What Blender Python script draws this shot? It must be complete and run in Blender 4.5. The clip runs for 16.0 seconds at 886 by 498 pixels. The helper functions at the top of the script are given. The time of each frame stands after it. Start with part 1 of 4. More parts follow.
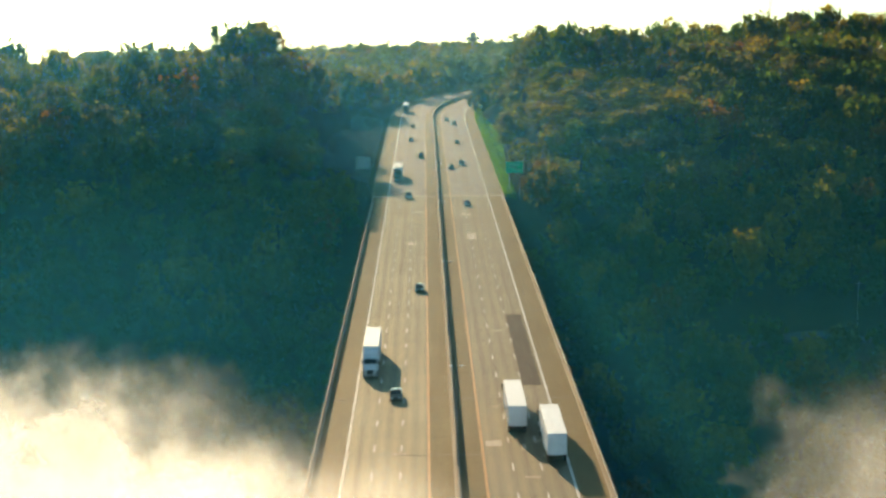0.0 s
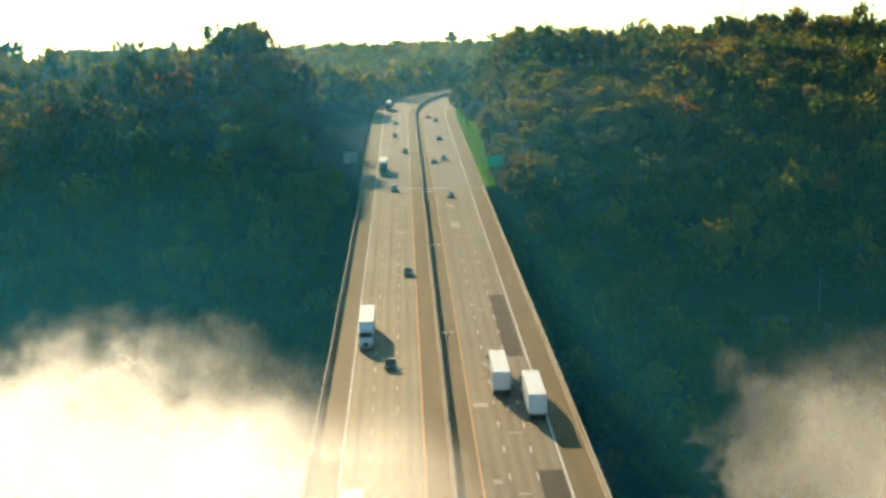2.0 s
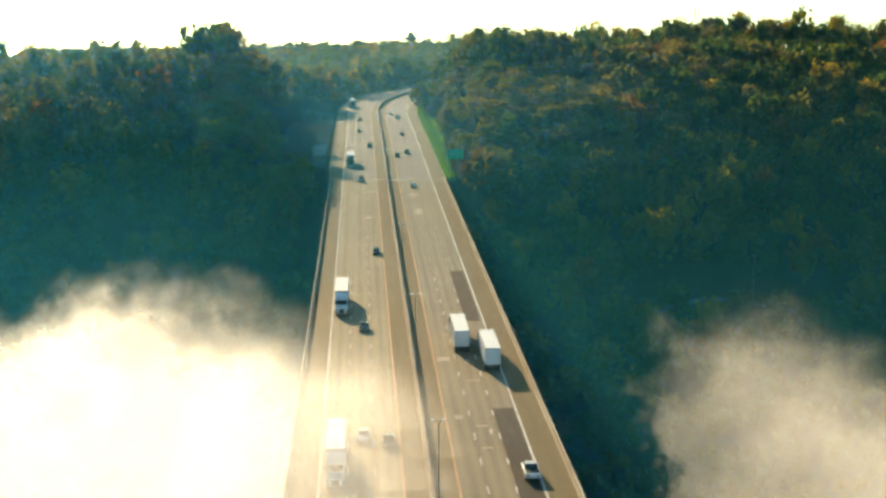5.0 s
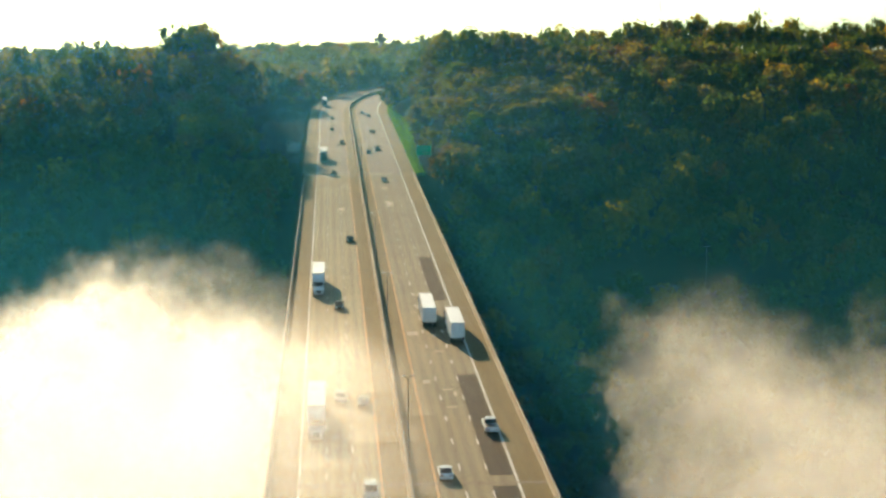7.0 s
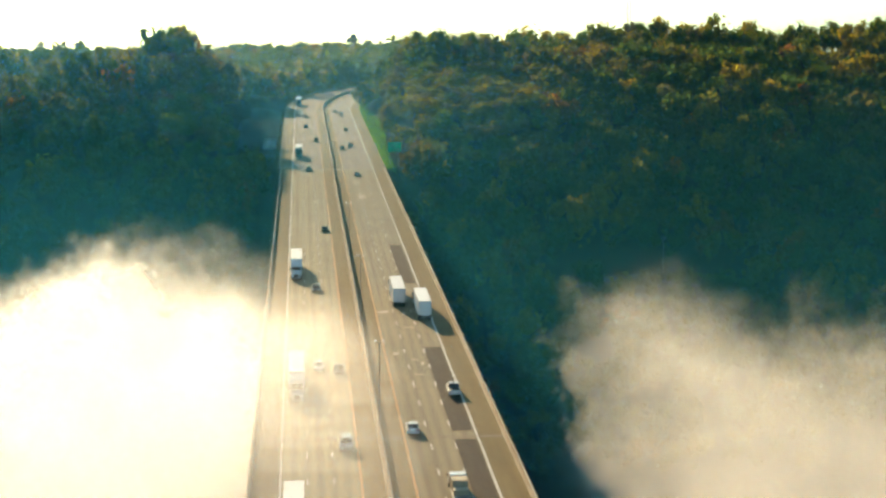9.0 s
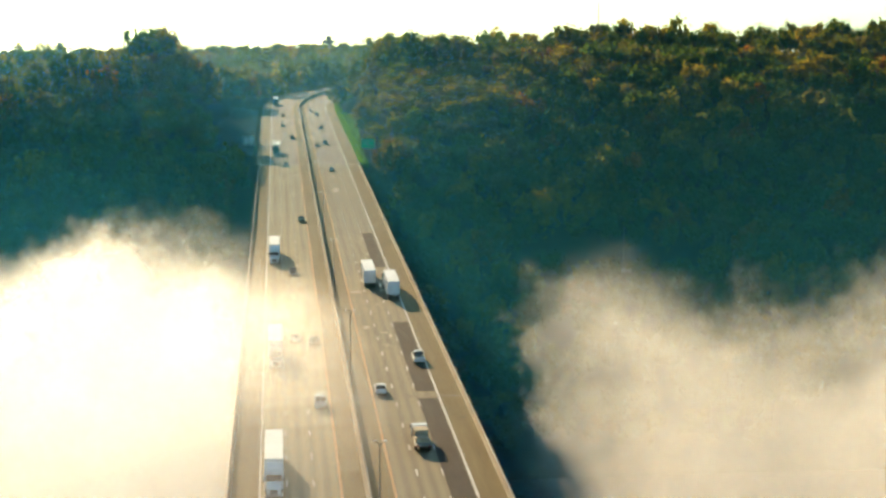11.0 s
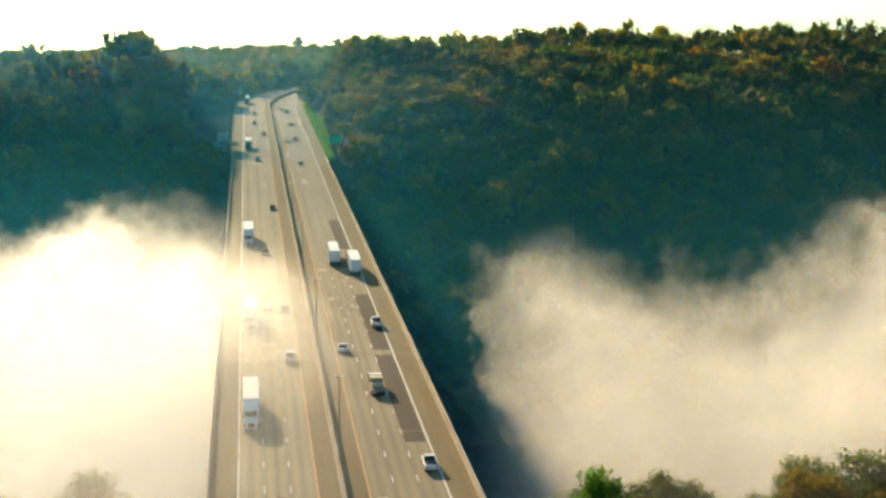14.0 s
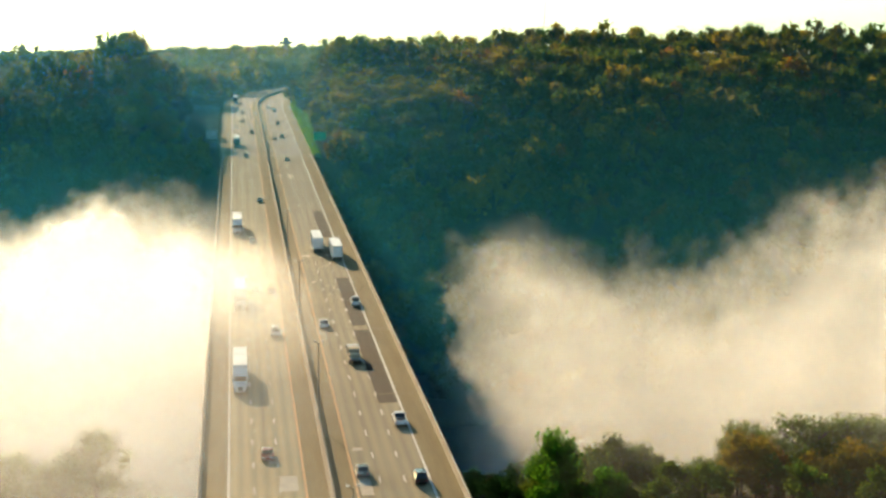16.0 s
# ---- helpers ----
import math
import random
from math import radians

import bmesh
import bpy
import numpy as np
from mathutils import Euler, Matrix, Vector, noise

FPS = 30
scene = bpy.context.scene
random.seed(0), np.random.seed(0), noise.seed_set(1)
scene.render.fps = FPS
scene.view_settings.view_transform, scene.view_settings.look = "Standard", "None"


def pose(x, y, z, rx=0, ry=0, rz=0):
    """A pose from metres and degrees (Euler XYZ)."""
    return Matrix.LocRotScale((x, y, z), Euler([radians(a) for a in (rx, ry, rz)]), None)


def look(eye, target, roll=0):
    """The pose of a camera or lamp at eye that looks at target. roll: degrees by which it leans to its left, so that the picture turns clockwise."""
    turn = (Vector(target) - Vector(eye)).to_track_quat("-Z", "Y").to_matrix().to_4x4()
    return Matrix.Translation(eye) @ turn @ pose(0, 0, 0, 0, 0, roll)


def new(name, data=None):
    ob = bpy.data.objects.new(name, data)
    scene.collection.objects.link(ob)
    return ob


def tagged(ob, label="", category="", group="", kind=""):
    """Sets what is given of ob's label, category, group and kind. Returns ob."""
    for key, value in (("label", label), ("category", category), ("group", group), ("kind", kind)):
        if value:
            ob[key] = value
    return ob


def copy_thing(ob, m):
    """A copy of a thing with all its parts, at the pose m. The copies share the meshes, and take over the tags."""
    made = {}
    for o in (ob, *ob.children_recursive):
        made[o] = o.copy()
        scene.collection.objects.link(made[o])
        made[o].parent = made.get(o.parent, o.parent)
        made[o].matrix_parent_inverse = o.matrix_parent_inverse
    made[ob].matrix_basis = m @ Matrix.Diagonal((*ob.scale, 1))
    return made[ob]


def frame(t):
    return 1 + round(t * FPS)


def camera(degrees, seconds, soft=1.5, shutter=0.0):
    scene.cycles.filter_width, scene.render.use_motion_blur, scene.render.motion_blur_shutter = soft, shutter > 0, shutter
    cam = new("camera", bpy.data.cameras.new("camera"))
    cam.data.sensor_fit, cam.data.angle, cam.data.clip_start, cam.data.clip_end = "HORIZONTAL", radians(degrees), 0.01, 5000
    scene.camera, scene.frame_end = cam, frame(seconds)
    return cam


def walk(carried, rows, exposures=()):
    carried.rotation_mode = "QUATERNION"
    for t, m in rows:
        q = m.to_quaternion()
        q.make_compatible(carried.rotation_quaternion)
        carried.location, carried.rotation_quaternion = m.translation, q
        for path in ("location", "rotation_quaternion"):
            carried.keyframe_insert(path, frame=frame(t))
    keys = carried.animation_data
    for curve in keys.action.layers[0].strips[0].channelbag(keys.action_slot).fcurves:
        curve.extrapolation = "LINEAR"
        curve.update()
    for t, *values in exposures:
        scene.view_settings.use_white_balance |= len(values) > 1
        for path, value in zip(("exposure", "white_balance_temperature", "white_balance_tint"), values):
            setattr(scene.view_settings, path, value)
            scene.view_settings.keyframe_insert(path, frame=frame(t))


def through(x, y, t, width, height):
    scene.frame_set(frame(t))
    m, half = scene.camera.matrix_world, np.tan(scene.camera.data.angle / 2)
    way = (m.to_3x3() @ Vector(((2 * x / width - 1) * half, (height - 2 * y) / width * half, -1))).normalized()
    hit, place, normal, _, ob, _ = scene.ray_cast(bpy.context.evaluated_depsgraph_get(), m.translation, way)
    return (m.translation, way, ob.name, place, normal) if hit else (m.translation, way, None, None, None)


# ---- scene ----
cam = camera(31.30, 16.0, soft=3.0)
# seconds, eye in metres, heading to the right of the road, tilt, lean
FLIGHT = [
    (0, -3.59, -1.64, 61.55, 0.611, -9.558, -0.597),
    (0.5, -4.67, -7.42, 61.81, 0.869, -9.565, -0.560),
    (1, -5.17, -13.16, 62.09, 1.067, -9.581, -0.519),
    (1.5, -5.38, -18.92, 62.39, 1.233, -9.586, -0.477),
    (2, -6.06, -24.72, 62.64, 1.452, -9.596, -0.441),
    (2.5, -6.73, -30.70, 62.90, 1.701, -9.597, -0.383),
    (3, -7.26, -36.64, 63.16, 1.944, -9.598, -0.312),
    (3.5, -7.74, -42.59, 63.45, 2.206, -9.600, -0.241),
    (4, -8.15, -48.47, 63.72, 2.467, -9.605, -0.168),
    (6.5, -9.71, -80.45, 65.16, 3.839, -9.570, 0.116),
    (7, -10.05, -86.87, 65.41, 4.119, -9.562, 0.148),
    (7.5, -10.09, -93.27, 65.69, 4.364, -9.553, 0.180),
    (8, -10.22, -99.76, 66.01, 4.609, -9.548, 0.213),
    (8.5, -10.57, -106.32, 66.34, 4.874, -9.542, 0.248),
    (9, -11.20, -113.02, 66.66, 5.143, -9.539, 0.273),
    (11.5, -11.68, -146.63, 67.53, 6.194, -9.453, 0.251),
    (12, -11.90, -153.28, 67.94, 6.404, -9.458, 0.260),
    (12.5, -11.90, -160.01, 68.35, 6.589, -9.467, 0.260),
    (13, -11.90, -166.93, 68.75, 6.742, -9.472, 0.268),
    (13.5, -12.14, -173.70, 69.15, 6.906, -9.472, 0.275),
    (14, -12.46, -180.51, 69.51, 7.071, -9.463, 0.284),
    (14.5, -12.63, -187.50, 69.84, 7.211, -9.465, 0.290),
    (15, -12.58, -194.63, 70.18, 7.316, -9.463, 0.291),
    (15.5, -12.64, -201.82, 70.51, 7.399, -9.459, 0.283),
    (16, -12.66, -209.06, 70.82, 7.498, -9.452, 0.273),
]
walk(cam, [(t, pose(x, y, z, 90 + tilt, 0, -turn) @ pose(0, 0, 0, 0, 0, lean)) for t, x, y, z, turn, tilt, lean in FLIGHT])

# ---- light ----
SUN_AZ, SUN_EL = -15.0, 16.5  # degrees left of the road's far end, degrees over the horizon
SUN_WAY = Vector((math.sin(radians(SUN_AZ)) * math.cos(radians(SUN_EL)), math.cos(radians(SUN_AZ)) * math.cos(radians(SUN_EL)), math.sin(radians(SUN_EL))))
scene.view_settings.exposure = 1.06
scene.cycles.transparent_max_bounces = 56
world = bpy.data.worlds.new("sky")
scene.world = world
world.use_nodes = True
wn, wl = world.node_tree.nodes, world.node_tree.links
wn.clear()
sky = wn.new("ShaderNodeTexSky")
sky.sky_type, sky.sun_disc = "NISHITA", False
sky.sun_elevation, sky.sun_rotation = radians(SUN_EL), radians(SUN_AZ)
sky.air_density, sky.dust_density, sky.ozone_density = 1.0, 1.5, 1.5
coord, shift = wn.new("ShaderNodeTexCoord"), wn.new("ShaderNodeVectorMath")
shift.operation = "ADD"
shift.inputs[1].default_value = (0, 0, 0.06)  # the eye is high: its horizon lies a little below level
back, out = wn.new("ShaderNodeBackground"), wn.new("ShaderNodeOutputWorld")
back.inputs["Strength"].default_value = 0.095
wl.new(coord.outputs["Generated"], shift.inputs[0])
wl.new(shift.outputs[0], sky.inputs["Vector"])
cool = wn.new("ShaderNodeMix")
cool.data_type, cool.blend_type = "RGBA", "MULTIPLY"
cool.inputs[0].default_value, cool.inputs[7].default_value = 1.0, (0.68, 1.0, 0.98, 1)  # a cool green-blue morning sky
wl.new(sky.outputs[0], cool.inputs[6])
wl.new(cool.outputs[2], back.inputs["Color"])
wl.new(back.outputs[0], out.inputs["Surface"])

lamp = bpy.data.lights.new("sun", "SUN")
lamp.energy, lamp.angle, lamp.color = 4.5, radians(0.6), (1.0, 0.70, 0.36)
sun = new("sun", lamp)
sun.matrix_world = look(tuple(SUN_WAY * 900), (0, 0, 0))


# ---- materials ----
class Nodes:
    """A material's node tree with short calls."""

    def __init__(self, name):
        self.mat = bpy.data.materials.new(name)
        self.mat.use_nodes = True
        self.tree = self.mat.node_tree
        self.tree.nodes.clear()
        self.out = self.add("OutputMaterial")

    def add(self, kind, **values):
        node = self.tree.nodes.new("ShaderNode" + kind)
        for key, value in values.items():
            node.inputs[key.replace("_", " ")].default_value = value
        return node

    def link(self, a, b):
        self.tree.links.new(a, b)

    def place(self):
        return self.add("NewGeometry").outputs["Position"]

    def local(self):
        return self.add("TexCoord").outputs["Object"]

    def stretched(self, vector, scale):
        node = self.add("Mapping")
        node.inputs["Scale"].default_value = scale
        self.link(vector, node.inputs["Vector"])
        return node.outputs[0]

    def noise(self, vector, scale, detail=4, rough=0.55):
        node = self.add("TexNoise", Scale=scale, Detail=detail, Roughness=rough)
        self.link(vector, node.inputs["Vector"])
        return node.outputs["Fac"]

    def ramp(self, value, stops):
        node = self.add("ValToRGB")
        band = node.color_ramp
        while len(band.elements) < len(stops):
            band.elements.new(0.5)
        for el, (at, c) in zip(band.elements, stops):
            el.position = at
            el.color = (*c, 1) if isinstance(c, tuple) else (c, c, c, 1)
        self.link(value, node.inputs[0])
        return node.outputs[0]

    def mix(self, fac, a, b, mode="MIX"):
        node = self.add("Mix")
        node.data_type, node.blend_type = "RGBA", mode
        for s, v in ((node.inputs[0], fac), (node.inputs[6], a), (node.inputs[7], b)):
            if isinstance(v, tuple):
                s.default_value = (*v, 1)
            elif isinstance(v, (int, float)):
                s.default_value = v
            else:
                self.link(v, s)
        return node.outputs[2]

    def math(self, op, a, b=0.0, clamp=False):
        node = self.add("Math")
        node.operation, node.use_clamp = op, clamp
        for s, v in zip(node.inputs, (a, b)):
            if isinstance(v, (int, float)):
                s.default_value = v
            else:
                self.link(v, s)
        return node.outputs[0]

    def axis(self, vector):
        node = self.add("SeparateXYZ")
        self.link(vector, node.inputs[0])
        return node.outputs

    def surface(self, color, rough=0.8, metal=0.0, bump=None, strength=0.3, distance=0.02, specular=0.5):
        p = self.add("BsdfPrincipled")
        p.inputs["Metallic"].default_value = metal
        p.inputs["Specular IOR Level"].default_value = specular
        for s, v in ((p.inputs["Base Color"], color), (p.inputs["Roughness"], rough)):
            if isinstance(v, tuple):
                s.default_value = (*v, 1)
            elif isinstance(v, (int, float)):
                s.default_value = v
            else:
                self.link(v, s)
        if bump is not None:
            b = self.add("Bump", Strength=strength, Distance=distance)
            self.link(bump, b.inputs["Height"])
            self.link(b.outputs[0], p.inputs["Normal"])
        self.link(p.outputs[0], self.out.inputs["Surface"])
        return self.mat


def speckled(name, a, b, scale=0.6, rough=0.8, metal=0.0, fine=9.0, stretch=(1, 1, 1), bump=0.2, gloss=0.12):
    """Two tones in patches, with grain."""
    n = Nodes(name)
    at = n.stretched(n.place(), stretch)
    big, small = n.noise(at, scale, 5), n.noise(at, fine, 3)
    c = n.mix(n.ramp(big, [(0.3, 0.0), (0.7, 1.0)]), a, b)
    c = n.mix(0.25, c, n.ramp(small, [(0.3, 0.25), (0.75, 1.0)]), "MULTIPLY")
    return n.surface(c, rough, metal, small, bump, specular=gloss)


def road_surface(name, base, light, dark, first, lanes):
    """Worn concrete with paler lanes and darker wheel tracks and oil bands along Y."""
    n = Nodes(name)
    at = n.place()
    x, y, z = n.axis(at)
    u = n.math("DIVIDE", n.math("SUBTRACT", x, first), 3.66)
    wave = n.math("COSINE", n.math("MULTIPLY", u, 4 * math.pi))
    lane = n.math("COSINE", n.math("MULTIPLY", u, 2 * math.pi))
    along = n.noise(n.stretched(at, (0.7, 0.012, 1)), 1.0, 5)
    patch = n.noise(n.stretched(at, (0.12, 0.03, 1)), 1.0, 6)
    streak = n.noise(n.stretched(at, (3.0, 0.03, 1)), 1.0, 4)
    grain = n.noise(at, 6.0, 3)
    c = n.mix(n.ramp(patch, [(0.32, 0.0), (0.68, 1.0)]), base, light)
    worn = n.math("MULTIPLY", n.math("ADD", n.math("MULTIPLY", wave, 0.5), 0.5), along)
    c = n.mix(n.math("MULTIPLY", worn, 0.95), c, dark)
    c = n.mix(n.math("MULTIPLY", n.ramp(streak, [(0.45, 0.0), (0.8, 1.0)]), 0.4), c, light)
    c = n.mix(0.22, c, n.ramp(grain, [(0.3, 0.3), (0.7, 1.0)]), "MULTIPLY")
    rough = n.math("ADD", n.math("MULTIPLY", along, 0.2), 0.62)
    return n.surface(c, rough, 0, grain, 0.25, 0.01, 0.2)


def foliage(name, a, b, c, glow=0.58):
    """Leaves that let the sun shine through; colour changes from leaf to leaf and from tree to tree."""
    n = Nodes(name)
    geo, ob = n.add("NewGeometry"), n.add("ObjectInfo")
    isle = geo.outputs["Random Per Island"]
    stand = n.noise(geo.outputs["Position"], 0.07, 3, 0.6)
    own = n.math("ADD", n.math("MULTIPLY", stand, 1.2), n.math("MULTIPLY", n.math("SUBTRACT", ob.outputs["Random"], 0.5), 0.5))
    col = n.mix(n.ramp(own, [(0.35, 0.0), (0.75, 1.0)]), a, b)
    col = n.mix(n.math("MULTIPLY", isle, 0.55), col, c)
    d, t, m = n.add("BsdfDiffuse"), n.add("BsdfTranslucent"), n.add("MixShader", Fac=glow)
    n.link(col, d.inputs["Color"])
    n.link(n.mix(0.5, col, n.mix(1.0, col, (0.92, 1.0, 0.28), "MULTIPLY")), t.inputs["Color"])
    n.link(d.outputs[0], m.inputs[1])
    n.link(t.outputs[0], m.inputs[2])
    n.link(m.outputs[0], n.out.inputs["Surface"])
    return n.mat


def plain(name, color, rough=0.5, metal=0.0, specular=0.5):
    n = Nodes(name)
    at = n.local()
    g = n.noise(at, 1.3, 4)
    return n.surface(n.mix(0.3, color, n.ramp(g, [(0.3, 0.45), (0.7, 1.0)]), "MULTIPLY"), rough, metal, None, specular=specular)


M_LANES_L = road_surface("concrete_lanes", (0.205, 0.178, 0.098), (0.30, 0.262, 0.15), (0.085, 0.074, 0.045), -14.54, 3)
M_LANES_R = road_surface("concrete_lanes_dull", (0.165, 0.142, 0.084), (0.235, 0.202, 0.122), (0.075, 0.066, 0.043), 3.57, 3)
M_SHOULDER = speckled("shoulder_concrete", (0.125, 0.096, 0.038), (0.175, 0.136, 0.058), 0.9, 0.75, stretch=(0.5, 0.035, 1), fine=5)
M_BARRIER = speckled("barrier_concrete", (0.28, 0.23, 0.17), (0.42, 0.36, 0.28), 0.5, 0.85, stretch=(1, 0.2, 1))
M_STEEL = speckled("weathered_steel", (0.10, 0.11, 0.11), (0.16, 0.16, 0.15), 0.3, 0.6)
M_PATCH = speckled("fresh_asphalt_patch", (0.025, 0.024, 0.021), (0.042, 0.04, 0.034), 0.8, 0.8, stretch=(1, 0.15, 1))
M_SEAM = speckled("worn_seam", (0.16, 0.125, 0.085), (0.24, 0.195, 0.14), 0.8, 0.8)
M_JOINT = speckled("joint_concrete", (0.42, 0.37, 0.28), (0.55, 0.48, 0.38), 0.8, 0.8)
M_WHITE = speckled("worn_white_paint", (0.50, 0.47, 0.42), (0.80, 0.78, 0.72), 0.5, 0.6, fine=3)
M_YELLOW = speckled("worn_yellow_paint", (0.48, 0.26, 0.11), (0.60, 0.34, 0.16), 0.5, 0.6, fine=3)
M_ASPHALT = speckled("far_road", (0.18, 0.147, 0.112), (0.25, 0.205, 0.16), 0.3, 0.7, stretch=(0.6, 0.04, 1), fine=2)
M_EARTH = speckled("forest_floor", (0.035, 0.04, 0.02), (0.07, 0.06, 0.03), 0.05, 1.0, fine=1.2, gloss=0.0)
M_GRASS = speckled("verge_grass", (0.05, 0.125, 0.003), (0.09, 0.18, 0.006), 0.12, 1.0, fine=2.5, gloss=0.0)
M_MEADOW = speckled("dry_meadow", (0.16, 0.17, 0.05), (0.25, 0.23, 0.09), 0.06, 0.9, fine=1.5)
M_GRAVEL = speckled("pale_gravel", (0.20, 0.19, 0.17), (0.32, 0.30, 0.26), 0.4, 0.9)
M_ROCK = speckled("cut_limestone", (0.10, 0.11, 0.105), (0.165, 0.17, 0.155), 0.25, 0.95, stretch=(0.4, 0.4, 1.8), fine=2, gloss=0.0)
M_WATER = speckled("river_water", (0.015, 0.03, 0.028), (0.02, 0.04, 0.035), 0.05, 0.08, fine=0.8, gloss=0.5)
M_BARK = speckled("bark", (0.06, 0.05, 0.04), (0.11, 0.095, 0.075), 1.0, 0.9)
F_GREEN = foliage("leaves_green", (0.037, 0.075, 0.018), (0.069, 0.106, 0.020), (0.106, 0.150, 0.025))
F_OLIVE = foliage("leaves_olive", (0.086, 0.110, 0.022), (0.133, 0.133, 0.025), (0.204, 0.188, 0.031))
F_GOLD = foliage("leaves_gold", (0.187, 0.151, 0.017), (0.273, 0.201, 0.022), (0.345, 0.245, 0.029))
F_RUST = foliage("leaves_rust", (0.175, 0.075, 0.018), (0.250, 0.106, 0.019), (0.300, 0.138, 0.025))
F_BROWN = foliage("leaves_brown", (0.09, 0.085, 0.036), (0.135, 0.118, 0.042), (0.18, 0.155, 0.055))
F_VERGE = foliage("verge_blades", (0.10, 0.22, 0.01), (0.14, 0.27, 0.012), (0.18, 0.32, 0.02), 0.6)
FOLIAGE = [F_GREEN, F_OLIVE, F_GOLD, F_RUST, F_BROWN]


# ---- mesh helpers ----
def part(name, bm, material, parent=None, label="", smooth=False):
    """Links a bmesh as one mesh object, under a thing or a part where one is given."""
    me = bpy.data.meshes.new(name)
    bm.to_mesh(me)
    bm.free()
    me.materials.append(material)
    if smooth:
        me.shade_smooth()
    ob = new(name, me)
    ob.parent = parent
    if label:
        tagged(ob, label)
    return ob


def boxes(*specs, bevel=0.0):
    """One bmesh of boxes, each (x0, x1, y0, y1, z0, z1)."""
    bm = bmesh.new()
    for x0, x1, y0, y1, z0, z1 in specs:
        m = Matrix.Translation(((x0 + x1) / 2, (y0 + y1) / 2, (z0 + z1) / 2)) @ Matrix.Diagonal((x1 - x0, y1 - y0, z1 - z0, 1))
        bmesh.ops.create_cube(bm, size=1, matrix=m)
    if bevel:
        bmesh.ops.bevel(bm, geom=bm.edges[:], offset=bevel, segments=2, affect="EDGES", profile=0.6)
    return bm


def rod(bm, a, b, r0, r1, sides=8):
    a, b = Vector(a), Vector(b)
    turn = (b - a).to_track_quat("Z", "Y").to_matrix().to_4x4()
    m = Matrix.Translation((a + b) / 2) @ turn
    bmesh.ops.create_cone(bm, cap_ends=True, segments=sides, radius1=r0, radius2=r1, depth=(b - a).length, matrix=m)
    return bm


def prism(outline, a, b, axis="x"):
    """A bmesh: a closed outline of (u, z) drawn out from a to b along an axis."""
    bm = bmesh.new()
    put = (lambda u, z, s: (s, u, z)) if axis == "x" else (lambda u, z, s: (u, s, z))
    ends = [[bm.verts.new(put(u, z, s)) for u, z in outline] for s in (a, b)]
    n = len(outline)
    for i in range(n):
        bm.faces.new((ends[0][i], ends[0][(i + 1) % n], ends[1][(i + 1) % n], ends[1][i]))
    bm.faces.new(ends[0][::-1])
    bm.faces.new(ends[1])
    bmesh.ops.recalc_face_normals(bm, faces=bm.faces[:])
    return bm


def array_mesh(name, verts, tris, material, smooth=False):
    """A mesh from arrays of vertices and triangles."""
    me = bpy.data.meshes.new(name)
    me.vertices.add(len(verts))
    me.vertices.foreach_set("co", np.asarray(verts, np.float32).ravel())
    me.loops.add(len(tris) * 3)
    me.loops.foreach_set("vertex_index", np.asarray(tris, np.int32).ravel())
    me.polygons.add(len(tris))
    me.polygons.foreach_set("loop_start", np.arange(0, len(tris) * 3, 3, dtype=np.int32))
    me.polygons.foreach_set("use_smooth", np.full(len(tris), smooth))
    me.update(calc_edges=True)
    me.materials.append(material)
    return me


def strip(name, path, u0, u1, z, material, parent, thick=0.02, label=""):
    """A band that follows a path of (x, y, side_x, side_y) between two offsets from it."""
    bm = bmesh.new()
    rings = []
    for x, y, sx, sy in path:
        rings.append([bm.verts.new((x + sx * u, y + sy * u, z + d)) for u, d in ((u0, 0), (u1, 0), (u1, -thick), (u0, -thick))])
    for a, b in zip(rings, rings[1:]):
        for i in range(4):
            bm.faces.new((a[i], a[(i + 1) % 4], b[(i + 1) % 4], b[i]))
    bm.faces.new(rings[0])
    bm.faces.new(rings[-1][::-1])
    bmesh.ops.recalc_face_normals(bm, faces=bm.faces[:])
    return part(name, bm, material, parent, label)


# ---- the lie of the land ----
RIVER = -75.0
END = 458.0  # the far abutment
START = -330.0


def step(a, b, v):
    t = np.clip((v - a) / (b - a), 0, 1)
    return t * t * (3 - 2 * t)


def road_x(y):
    """The middle of the road: straight, then bending right past the cut."""
    d = np.maximum(np.asarray(y, float) - 720, 0)
    e = np.maximum(np.asarray(y, float) - 835, 0)
    return d * d / 1120.0 + e * e / 520.0


RIGHT_Y, RIGHT_Z = [-500, -60, 0, 70, 100, 140, 205, 240, 300, 367, 430, 490, 520, 575, 630, 700, 800, 1000, 1300, 6000], [6, 2, -10, -29, -35, -48, -66, -76, -76, -47, -25, 0, 11, 19, 27, 26, 10, -8, -18, -18]
LEFT_Y, LEFT_Z = [-500, -60, 0, 60, 100, 150, 215, 240, 290, 330, 370, 450, 510, 560, 640, 760, 900, 1200, 6000], [6, 2, -8, -22, -34, -52, -74, -76, -76, -56, -32, 9, 19, 19, 15, 4, -8, -18, -18]


